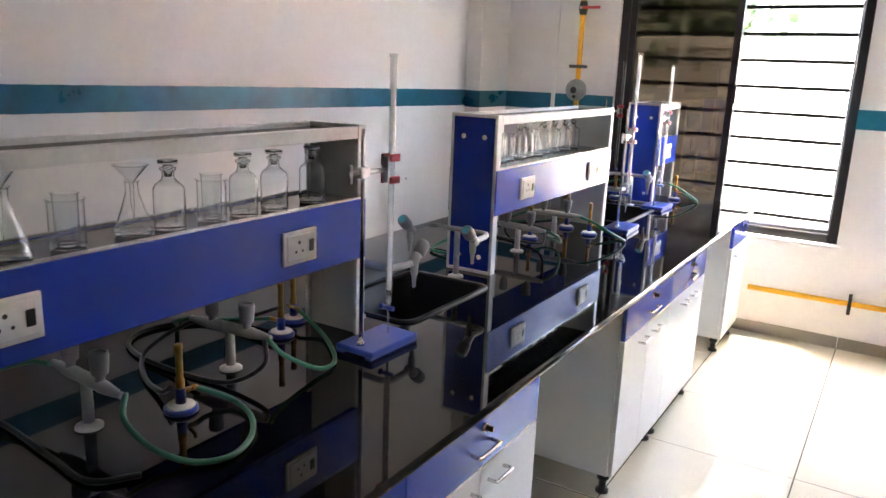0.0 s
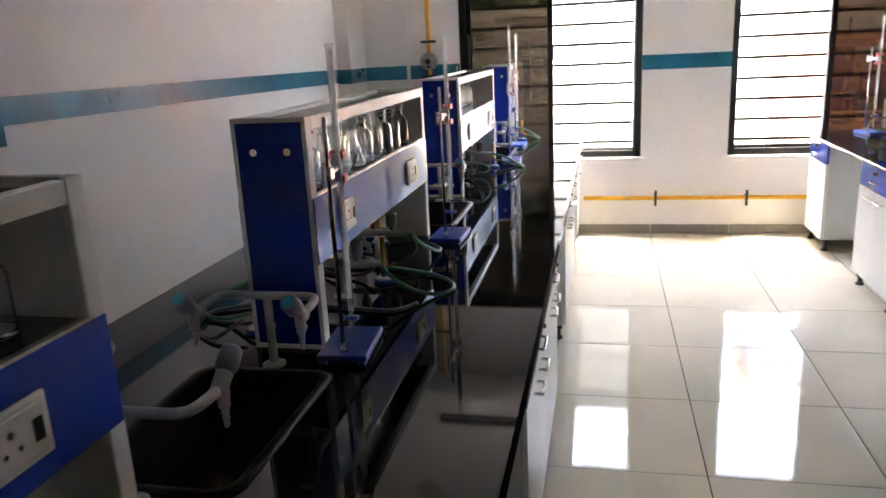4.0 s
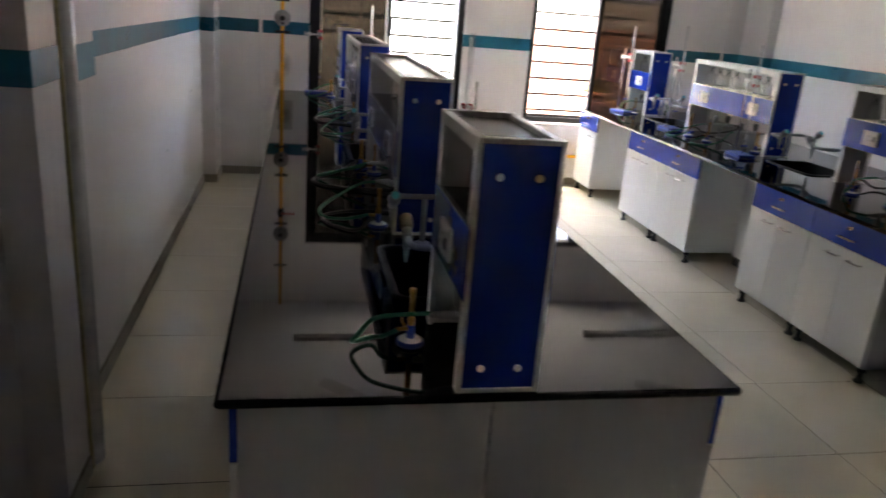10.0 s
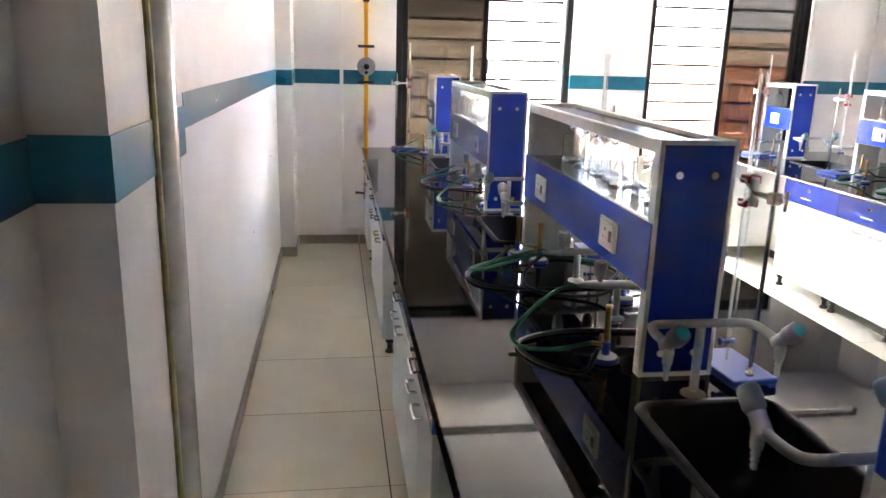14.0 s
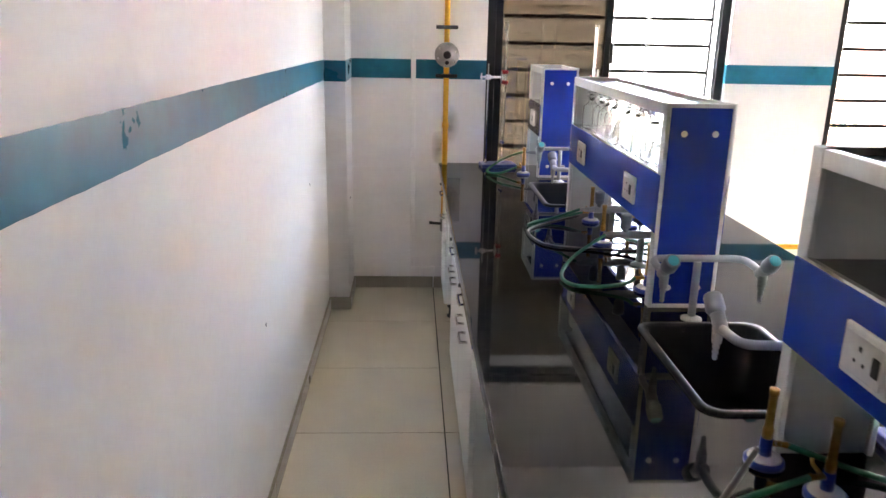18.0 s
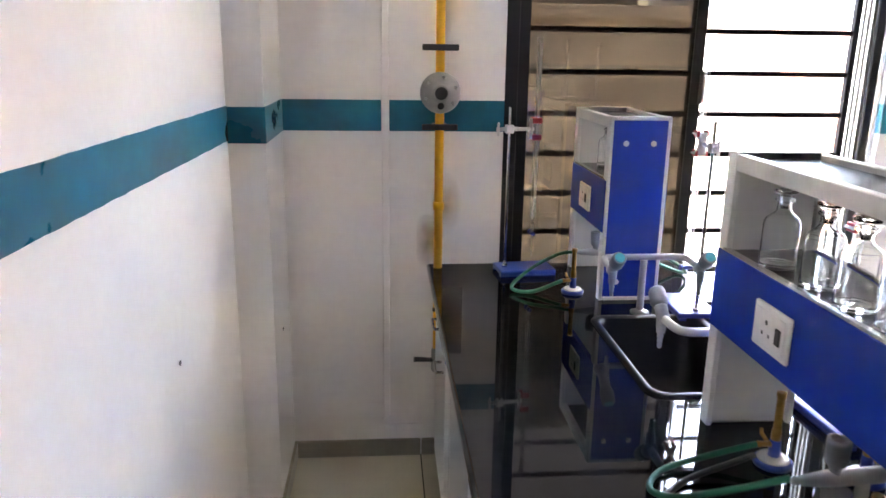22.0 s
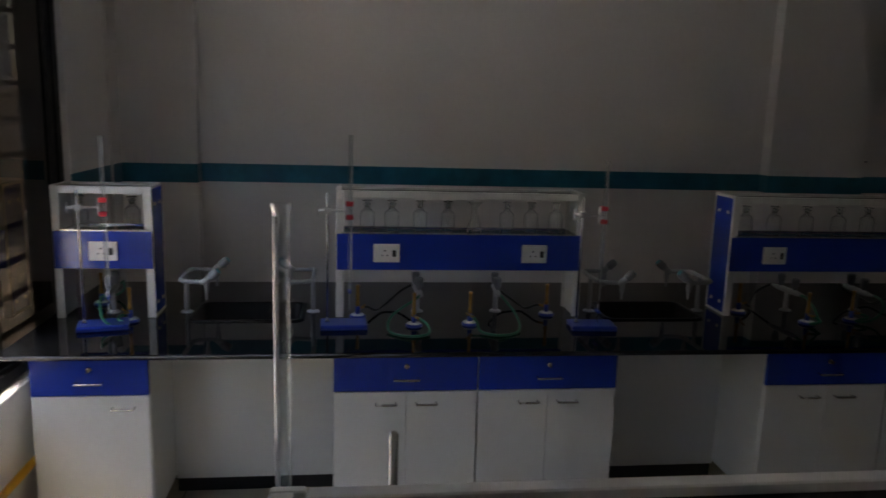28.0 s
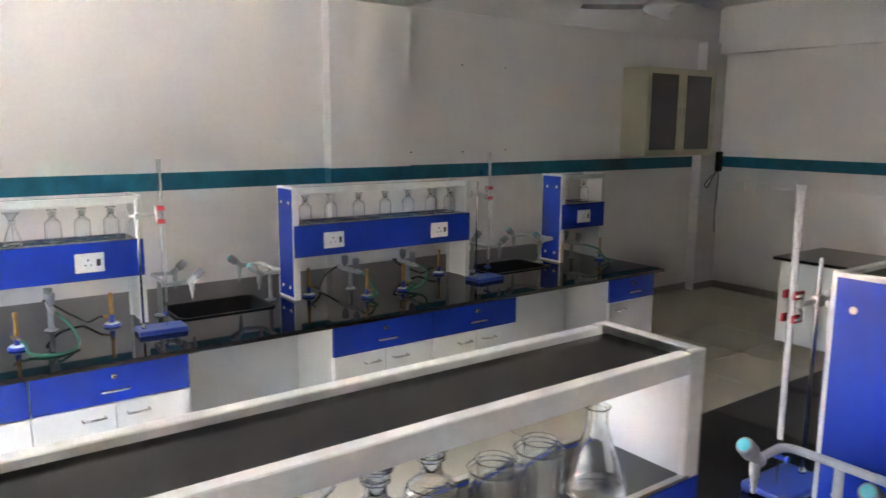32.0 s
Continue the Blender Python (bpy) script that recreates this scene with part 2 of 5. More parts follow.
def stain_material():
    """Rusty stain that fades out from its middle, laid thinly on the wall."""
    m = bpy.data.materials.new("rust_stain")
    m.use_nodes = True
    n, l = m.node_tree.nodes, m.node_tree.links
    b, out = n["Principled BSDF"], n["Material Output"]
    b.inputs["Base Color"].default_value, b.inputs["Roughness"].default_value = (0.80, 0.37, 0.05, 1), 0.8
    co, no, gr = n.new("ShaderNodeTexCoord"), n.new("ShaderNodeTexNoise"), n.new("ShaderNodeTexGradient")
    gr.gradient_type = "SPHERICAL"
    no.inputs["Scale"].default_value, no.inputs["Detail"].default_value = 18, 6
    mp = n.new("ShaderNodeMapping")
    mp.inputs["Scale"].default_value = (16, 16, 8)
    l.new(co.outputs["Object"], mp.inputs["Vector"])
    l.new(mp.outputs["Vector"], gr.inputs["Vector"])
    l.new(co.outputs["Object"], no.inputs["Vector"])
    mu = n.new("ShaderNodeMath")
    mu.operation = "MULTIPLY"
    l.new(gr.outputs["Fac"], mu.inputs[0])
    l.new(no.outputs["Fac"], mu.inputs[1])
    tr, mx = n.new("ShaderNodeBsdfTransparent"), n.new("ShaderNodeMixShader")
    half = n.new("ShaderNodeMath")
    half.operation = "MULTIPLY"
    half.inputs[1].default_value = 0.5
    l.new(mu.outputs[0], half.inputs[0])
    l.new(half.outputs[0], mx.inputs["Fac"])
    l.new(tr.outputs["BSDF"], mx.inputs[1])
    l.new(b.outputs["BSDF"], mx.inputs[2])
    l.new(mx.outputs["Shader"], out.inputs["Surface"])
    return m


STAIN = stain_material()


# ---- mesh helpers ----
def box(bm, x0, y0, z0, x1, y1, z1, bevel=0.0, seg=1):
    x0, x1, y0, y1, z0, z1 = min(x0, x1), max(x0, x1), min(y0, y1), max(y0, y1), min(z0, z1), max(z0, z1)
    v = [bm.verts.new(p) for p in ((x0, y0, z0), (x1, y0, z0), (x1, y1, z0), (x0, y1, z0), (x0, y0, z1), (x1, y0, z1), (x1, y1, z1), (x0, y1, z1))]
    f = [bm.faces.new([v[i] for i in q]) for q in ((3, 2, 1, 0), (4, 5, 6, 7), (0, 1, 5, 4), (1, 2, 6, 5), (2, 3, 7, 6), (3, 0, 4, 7))]
    if bevel:
        bmesh.ops.bevel(bm, geom=list({e for q in f for e in q.edges}), offset=bevel, segments=seg, profile=0.5, affect="EDGES")
    return bm


def B(*a, **k):
    return box(bmesh.new(), *a, **k)


def lathe(bm, profile, at=(0, 0, 0), n=20, axis="z"):
    """A turned body: (radius, height) pairs round an axis."""
    rings = []
    for r, h in profile:
        ring = []
        for i in range(n):
            a = 2 * math.pi * i / n
            p = (r * math.cos(a), r * math.sin(a), h)
            if axis == "x":
                p = (h, p[0], p[1])
            elif axis == "y":
                p = (p[1], h, p[0])
            ring.append(bm.verts.new((p[0] + at[0], p[1] + at[1], p[2] + at[2])))
        rings.append(ring)
    for a, b in zip(rings, rings[1:]):
        for i in range(n):
            f = bm.faces.new((a[i], a[(i + 1) % n], b[(i + 1) % n], b[i]))
            f.smooth = True
    if profile[0][0] > 1e-5:
        bm.faces.new(rings[0][::-1])
    if profile[-1][0] > 1e-5:
        bm.faces.new(rings[-1])
    return bm


def lathe_open(bm, profile, at=(0, 0, 0), n=20):
    """A turned shell with no caps."""
    rings = [[bm.verts.new((at[0] + r * math.cos(2 * math.pi * i / n), at[1] + r * math.sin(2 * math.pi * i / n), at[2] + h)) for i in range(n)] for r, h in profile]
    for a, b in zip(rings, rings[1:]):
        for i in range(n):
            bm.faces.new((a[i], a[(i + 1) % n], b[(i + 1) % n], b[i])).smooth = True
    return bm


def smooth_path(points, steps=8):
    """Points along a Catmull-Rom curve through the given ones."""
    p = [Vector(q) for q in points]
    p = [2 * p[0] - p[1]] + p + [2 * p[-1] - p[-2]]
    out = []
    for i in range(1, len(p) - 2):
        a, b, c, d = p[i - 1], p[i], p[i + 1], p[i + 2]
        for s in range(steps):
            t = s / steps
            out.append(0.5 * ((2 * b) + (c - a) * t + (2 * a - 5 * b + 4 * c - d) * t * t + (3 * b - a - 3 * c + d) * t ** 3))
    out.append(p[-2])
    return out


def tube(bm, pts, r, n=8, cap=True):
    """A round tube along a chain of points."""
    pts = [Vector(q) for q in pts]
    rings, up = [], None
    for i, q in enumerate(pts):
        d = (pts[min(i + 1, len(pts) - 1)] - pts[max(i - 1, 0)]).normalized()
        if up is None:
            up = d.orthogonal().normalized()
        up = (up - d * up.dot(d)).normalized()
        side = d.cross(up)
        rr = r[i] if isinstance(r, (list, tuple)) else r
        rings.append([bm.verts.new(q + (up * math.cos(2 * math.pi * k / n) + side * math.sin(2 * math.pi * k / n)) * rr) for k in range(n)])
    for a, b in zip(rings, rings[1:]):
        for k in range(n):
            bm.faces.new((a[k], a[(k + 1) % n], b[(k + 1) % n], b[k])).smooth = True
    if cap:
        bm.faces.new(rings[0][::-1])
        bm.faces.new(rings[-1])
    return bm


def mesh_of(name, bm, mat):
    bmesh.ops.recalc_face_normals(bm, faces=bm.faces)
    me = bpy.data.meshes.new(name)
    bm.to_mesh(me)
    bm.free()
    me.materials.append(mat)
    return me


def part(name, bm, mat, parent=None, label=""):
    ob = new(name, mesh_of(name, bm, mat))
    if parent is not None:
        ob.parent = parent
    if label:
        ob["label"] = label
    return ob


def thing(name, label, category, group=""):
    ob = new(name)
    ob.empty_display_size = 0.05
    return tagged(ob, label, category, group)


def structure(name, bm, mat, label, category):
    return tagged(part(name, bm, mat), label, category, kind="structure")


# ---- plan ----
XW, XE, YN, YS, ZC = -1.30, 4.17, 0.0, -8.85, 3.0
TH = 0.22
BAND = (1.337, 1.450)
CT = 0.824
TOP = 1.434
IX, EX = 0.0, 2.98
WIN = ((-0.366, 1.112), (1.785, 3.25))
WZ = (0.640, 2.355)
TILES = (0.623, 0.6245)

# floor bed and tiles are at the end of the file; walls here
nw = bmesh.new()
box(nw, XW - TH, YN, 0, WIN[0][0], YN + TH, ZC)
box(nw, WIN[0][1], YN, 0, WIN[1][0], YN + TH, ZC)
box(nw, WIN[1][1], YN, 0, XE + TH, YN + TH, ZC)
for a, b in WIN:
    box(nw, a, YN, 0, b, YN + TH, WZ[0])
    box(nw, a, YN, WZ[1], b, YN + TH, ZC)
structure("wall_north", nw, WALL, "white painted plaster wall with two tall windows", "wall")
structure("wall_west", B(XW - TH, YS, 0, XW, YN, ZC), WALL, "white painted plaster wall beside a narrow aisle", "wall")
structure("wall_east", B(XE, YS, 0, XE + TH, YN, ZC), WALL, "white painted plaster wall behind the second bench", "wall")
structure("wall_south", B(XW - TH, YS - TH, 0, XE + TH, YS, ZC), WALL, "white painted plaster end wall", "wall")
structure("ceiling", B(XW - TH, YS - TH, ZC, XE + TH, YN + TH, ZC + 0.15), CEIL, "white painted concrete ceiling", "ceiling")
structure("beam_cross", B(XW, -4.75, 2.63, XE, -4.31, ZC), CEIL, "white painted concrete beam across the ceiling", "beam")
structure("beam_south", B(XW, YS, 2.52, 4.058, YS + 0.12, ZC), CEIL, "white painted beam along the end wall", "beam")
structure("beam_east", B(XE - 0.025, -8.499, 2.65, XE, -4.75, ZC), CEIL, "white painted beam flush with the side wall", "beam")
structure("beam_east_front", B(XE - 0.025, -4.31, 2.65, XE, YN, ZC), CEIL, "white painted beam flush with the side wall", "beam")
# pilasters: x0, x1, y0, y1
PIL = {"pilaster_northwest": (XW, -1.183, -0.40, 0), "pilaster_northeast": (4.07, XE, -0.44, 0), "pilaster_west": (XW, -1.187, -5.125, -4.87), "pilaster_east": (4.07, XE, -4.79, -4.11), "pilaster_southeast": (4.06, XE, YS, -8.50)}
for name, (x0, x1, y0, y1) in PIL.items():
    structure(name, B(x0, y0, 0, x1, y1, 2.63 if y0 < -1 else ZC), WALL, "white plastered pilaster with a teal band", "pilaster")


# teal painted band, 3 mm proud, piece by piece round the room
def band(name, x0, y0, x1, y1, z0=BAND[0], z1=BAND[1]):
    structure(name, B(x0, y0, z0, x1, y1, z1), TEAL, "glossy teal painted band on the wall", "wall band")


P = 0.003
band("band_north_a", -1.183, -P, -0.822, 0)
band("band_north_b", -0.792, -P, WIN[0][0], 0)
band("band_north_c", WIN[0][1], -P, WIN[1][0], 0)
band("band_north_d", WIN[1][1], -P, 3.86, 0)
band("band_north_e", 3.88, -P, 4.07, 0)
band("band_reveal", WIN[0][1] - P, 0, WIN[0][1], 0.028)
band("band_pilaster_nw_s", XW, -0.40 - P, -1.183, -0.40)
band("band_pilaster_nw_e", -1.183, -0.40 - P, -1.183 + P, -P)
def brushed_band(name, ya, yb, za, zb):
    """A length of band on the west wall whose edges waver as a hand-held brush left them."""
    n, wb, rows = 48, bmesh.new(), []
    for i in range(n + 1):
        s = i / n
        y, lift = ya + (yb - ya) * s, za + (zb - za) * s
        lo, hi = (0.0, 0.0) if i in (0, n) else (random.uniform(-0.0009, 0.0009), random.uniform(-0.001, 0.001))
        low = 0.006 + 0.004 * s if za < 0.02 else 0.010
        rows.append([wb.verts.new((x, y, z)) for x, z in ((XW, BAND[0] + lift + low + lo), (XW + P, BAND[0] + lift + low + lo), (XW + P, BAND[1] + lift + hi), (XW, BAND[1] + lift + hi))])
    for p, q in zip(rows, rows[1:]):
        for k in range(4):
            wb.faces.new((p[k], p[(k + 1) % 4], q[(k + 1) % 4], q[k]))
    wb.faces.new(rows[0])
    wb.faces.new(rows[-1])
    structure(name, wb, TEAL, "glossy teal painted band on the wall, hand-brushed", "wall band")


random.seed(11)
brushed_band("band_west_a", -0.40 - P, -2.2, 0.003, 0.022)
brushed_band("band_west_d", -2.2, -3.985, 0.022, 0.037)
band("band_west_b", XW, -4.84, XW + P, -3.985, 1.312, 1.449)
band("band_pilaster_w_e", -1.187, -5.125 - P, -1.187 + P, -4.87, 1.394, 1.493)
band("band_pilaster_w_s", XW + P, -5.125 - P, -1.187, -5.125, 1.394, 1.493)
band("band_west_c", XW, YS, XW + P, -5.125, 1.392, 1.489)
band("band_pilaster_ne_s", 4.07, -0.44 - P, XE, -0.44)
band("band_pilaster_ne_w", 4.07 - P, -0.44 - P, 4.07, -P)
band("band_east_a", XE - P, -4.11, XE, -0.44 - P)
band("band_pilaster_e_w", 4.07 - P, -4.79 - P, 4.07, -4.11 + P)
band("band_pilaster_e_s", 4.07, -4.79 - P, XE, -4.79)
band("band_pilaster_e_n", 4.07, -4.11, XE - P, -4.11 + P)
band("band_east_b", XE - P, -8.499, XE, -4.79 - P)
band("band_south", XW + P, YS, 4.059, YS + P)


# skirting tiles
def skirting(name, x0, y0, x1, y1, h=0.075):
    structure(name, B(x0, y0, 0, x1, y1, h, bevel=0.003), SKIRT, "beige skirting tile along the wall", "skirting")


K = 0.012
for i, (a, b) in enumerate(((-1.183, -0.67), (-0.665, -0.05), (-0.045, 0.575), (0.58, 1.20), (1.205, 1.82), (1.825, 2.445), (2.45, 3.07), (3.075, 4.07))):
    skirting("baseboard_north", a, -K, b, 0)
skirting("baseboard_pilaster", XW, -0.40 - K, -1.183 + K, -0.40)
skirting("baseboard_pilaster", -1.183, -0.40, -1.183 + K, -K)
for i in range(7):
    skirting("baseboard_west", XW, max(-0.416 - (i + 1) * 0.6245, -4.74), XW + K, -0.416 - i * 0.6245 - 0.004)
skirting("baseboard_pilaster", -1.187, -5.125, -1.187 + K, -4.885)
skirting("baseboard_pilaster", XW, -5.125 - K, -1.187 + K, -5.125)
skirting("baseboard_west", XW, YS, XW + K, -5.14)
skirting("baseboard_east", XE - K, -4.11, XE, -0.44)
skirting("baseboard_east", XE - K, -8.50, XE, -4.79)
skirting("baseboard_pilaster", 4.06 - K, YS + K, 4.06, -8.50)
skirting("baseboard_pilaster", 4.07 - K, -4.79, 4.07, -4.11)
skirting("baseboard_pilaster", 4.07 - K, -0.44, 4.07, 0)
skirting("baseboard_south", XW + K, YS, 4.06, YS + K)

# white drain pipe beside the west pilaster, with a bead of old sealant
drain = thing("drain_pipe", "glossy white plastic drain pipe beside the pilaster", "pipe")
PIPE_AT = (-1.213, -4.791, 0)
part("pipe", lathe(bmesh.new(), [(0.056, 0.0), (0.056, 2.63)], PIPE_AT, 28), PIPEPVC, drain)
part("sealant", B(-1.200, -4.8695, 0, -1.178, -4.848, 2.63, bevel=0.004), FOAM, drain, "yellowed sealant bead")
part("collar", lathe(bmesh.new(), [(0.056, 1.72), (0.060, 1.725), (0.060, 1.79), (0.056, 1.795)], PIPE_AT, 28), PIPEPVC, drain)


# ---- windows ----
def window(index, x0, x1, dark_left):
    z0, z1 = WZ
    w = thing("window_%d" % index, "tall black aluminium sliding window with one tinted pane, behind grille bars", "window")
    w["kind"] = "structure"
    y0, y1, t = 0.03, 0.13, 0.055
    part("window_frame", box(box(box(B(x0, y0, z0, x0 + t, y1, z1, bevel=0.004), x1 - t, y0, z0, x1, y1, z1, bevel=0.004), x0 + t, y0, z0, x1 - t, y1, z0 + t, bevel=0.004), x0 + t, y0, z1 - t, x1 - t, y1, z1, bevel=0.004), FRAMEBLK, w)
    rails = bmesh.new()
    for k in (0.045, 0.075, 0.105):
        box(rails, x1 - t - 0.035 if not dark_left else x1 - t - 0.012, k, z0 + t, x1 - t, k + 0.012, z1 - t)
        box(rails, x0 + t, k, z0 + t, x1 - t, k + 0.006, z0 + t + 0.02)
    part("track_rail", rails, ALU if dark_left else FRAMEBLK, w)
    xm = (x0 + x1) / 2
    a, b = (x0 + t, xm + 0.03) if dark_left else (xm - 0.03, x1 - t)
    for k, yy in enumerate((0.052, 0.082)):
        s = 0.042
        sash = box(box(box(B(a, yy, z0 + t, a + s, yy + 0.022, z1 - t), b - s, yy, z0 + t, b, yy + 0.022, z1 - t), a + s, yy, z0 + t, b - s, yy + 0.022, z0 + t + s), a + s, yy, z1 - t - s, b - s, yy + 0.022, z1 - t)
        so = part("sash", sash, FRAMEBLK, w)
        if k == 0:
            part("pane", B(a + s, yy + 0.009, z0 + t + s, b - s, yy + 0.013, z1 - t - s), TINT, so, "bronze tinted glass pane")
    part("latch", B((b if dark_left else a) - 0.012, 0.036, 1.44, (b if dark_left else a) + 0.012, 0.052, 1.56, bevel=0.004), DARK, w)
    zz = 0.748
    while zz < z1 - 0.05:
        part("grille_bar", B(x0 + t, 0.175, zz - 0.0105, x1 - t, 0.189, zz + 0.0105), BARBLK, w)
        zz += 0.1612
    part("window_sill", B(x0 - 0.03, -0.02, z0 - 0.022, x1 + 0.03, 0.0295, z0 - 0.001, bevel=0.004), WALL, w, "white painted window sill")
    part("grille_post", box(B(x0, 0.17, z0, x0 + t, 0.194, z1), x1 - t, 0.17, z0, x1, 0.194, z1), BARBLK, w)


window(1, *WIN[0], True)
window(2, *WIN[1], False)

# ---- outdoors ----
gr = bmesh.new()
box(gr, -60, 0.23, -0.45, 60, 90, -0.35)
tagged(part("ground", gr, CONCRETE), "sunlit pale concrete yard outside the windows", "ground", kind="structure")
yard = thing("boundary_wall", "weathered beige stone boundary wall with a coping", "wall")
part("wall_face", B(-9, 4.2, -0.35, 2.8, 4.45, 1.93), STONE, yard)
part("coping", B(-9, 4.12, 1.93, 2.8, 4.53, 2.05, bevel=0.01), STONE, yard)
PLASTER = material("pale_beige_plaster", (0.66, 0.54, 0.44), 0.85, var=0.15, scale=2, bump=0.3, bump_scale=15, fine=0.08)
FACADE = material("pale_blue_render", (0.62, 0.67, 0.75), 0.8, var=0.06, scale=2, bump=0.2, bump_scale=20)
yard2 = thing("plastered_wall", "sunlit pale plastered boundary wall with a coping", "wall")
part("wall_face", B(2.802, 4.2, -0.35, 16, 4.45, 1.86), PLASTER, yard2)
part("coping", B(2.802, 4.12, 1.86, 16, 4.53, 1.95, bevel=0.01), PLASTER, yard2)
planter = thing("terracotta_planter", "terracotta painted raised planter against the boundary wall", "planter")
part("front", B(2.9, 3.72, -0.35, 5.6, 3.82, 0.60, bevel=0.01), BRICKRED, planter)
part("back", B(2.9, 3.83, -0.35, 5.6, 4.195, 0.50), BRICKRED, planter)
part("panel", B(2.9, 4.16, 0.501, 5.9, 4.198, 1.55), BRICKRED, planter)
neighbour = thing("neighbouring_building", "pale blue-grey rendered building behind the boundary wall", "building")
part("wall", B(3.4, 6.4, -0.35, 18, 9.4, 4.3), FACADE, neighbour)
part("roof", B(3.2, 6.2, 4.301, 18.2, 9.6, 4.45), PLASTER, neighbour)
# dark base colour holds the shade seen above the stone wall
SHADED = material("shaded_brown_render", (0.20, 0.17, 0.13), 0.85, var=0.3, scale=1.5, bump=0.3, bump_scale=12, fine=0.12)
rear = thing("neighbouring_building", "brown building behind the stone wall, its shade put into the dark colour", "building")
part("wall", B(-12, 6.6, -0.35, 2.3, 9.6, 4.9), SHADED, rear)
part("roof", B(-12.2, 6.4, 4.901, 2.5, 9.8, 5.05), CONCRETE, rear)

# ---- benches ----
# north and south end of each rack, sink and cabinet row, bench by bench
RACKS = (((-0.03, -0.462), (-1.298, -2.537), (-3.328, -4.583), (-5.402, -5.833)), ((-0.03, -0.476), (-1.296, -2.490), (-3.255, -4.440), (-5.250, -5.672)))
SINKS = (((-0.640, -1.170), (-2.690, -3.185), (-4.74, -5.235)), ((-0.645, -1.130), (-2.630, -3.100), (-4.60, -5.085)))
ENDS = (-5.838, -5.680)
SX = 0.158


def counter(cx, bench):
    """Black granite worktop with three sink cut-outs and a polished round edge."""
    c = thing("worktop", "polished black granite worktop with sink cut-outs", "worktop")
    END, sinks = ENDS[bench], SINKS[bench]
    xs = (-0.640, -SX, SX, 0.640)
    ys = [END] + [v for s in reversed(sinks) for v in (s[1], s[0])] + [-0.002]
    bm = bmesh.new()
    for j in range(len(ys) - 1):
        for i in range(3):
            if i == 1 and j % 2 == 1:
                continue
            box(bm, cx + xs[i], ys[j], CT - 0.022, cx + xs[i + 1], ys[j + 1], CT)
    bmesh.ops.remove_doubles(bm, verts=bm.verts, dist=0.0005)
    seen, dead = {}, []
    for f in bm.faces:
        k = tuple(round(x, 3) for x in f.calc_center_median())
        if k in seen:
            dead += [f, seen[k]]
        seen[k] = f
    bmesh.ops.delete(bm, geom=dead, context="FACES_ONLY")
    part("slab", bm, GRANITE, c)
    nose = bmesh.new()
    for s, x in ((-1, cx - 0.640), (1, cx + 0.640)):
        tube(nose, [(x, END, CT - 0.011), (x, -0.002, CT - 0.011)], 0.011, 10)
    tube(nose, [(cx - 0.640, END, CT - 0.011), (cx + 0.640, END, CT - 0.011)], 0.011, 10)
    part("bullnose_edge", nose, GRANITE, c)
    return c


counter(IX, 0)
counter(EX, 1)


def sink(cx, y0, y1):
    s = thing("sink", "black moulded plastic lab sink set into the worktop", "sink", "sinks in the benches")
    s.location = (cx, (y0 + y1) / 2, CT)
    L, W, d = abs(y1 - y0) / 2, SX, 0.22
    bm = bmesh.new()

    def ring(hx, hy, z, r):
        out = []
        for qx, qy, a0 in ((1, 1, 0), (-1, 1, 90), (-1, -1, 180), (1, -1, 270)):
            for k in range(5):
                a = radians(a0 + k * 22.5)
                out.append(bm.verts.new((qx * (hx - r) + r * math.cos(a), qy * (hy - r) + r * math.sin(a), z)))
        return out
    prof = [(W + 0.022, L + 0.022, 0.0005, 0.05), (W + 0.021, L + 0.021, 0.006, 0.05), (W + 0.004, L + 0.004, 0.007, 0.045), (W - 0.004, L - 0.004, 0.0, 0.045), (W - 0.012, L - 0.012, -d + 0.03, 0.05), (W - 0.04, L - 0.04, -d, 0.05), (0.025, 0.025, -d - 0.01, 0.024)]
    rings = [ring(*p) for p in prof]
    for a, b in zip(rings, rings[1:]):
        for i in range(len(a)):
            bm.faces.new((a[i], a[(i + 1) % len(a)], b[(i + 1) % len(b)], b[i])).smooth = True
    bm.faces.new(rings[-1])
    part("basin", bm, SINK, s)
    part("drain", lathe(bmesh.new(), [(0.035, 0), (0.035, 0.004), (0.022, 0.005), (0.02, 0.001)], (0, 0, -d - 0.008)), STEEL, s, "steel drain ring")
    return s


for bench, cx in enumerate((IX, EX)):
    for a, b in SINKS[bench]:
        sink(cx, a, b)


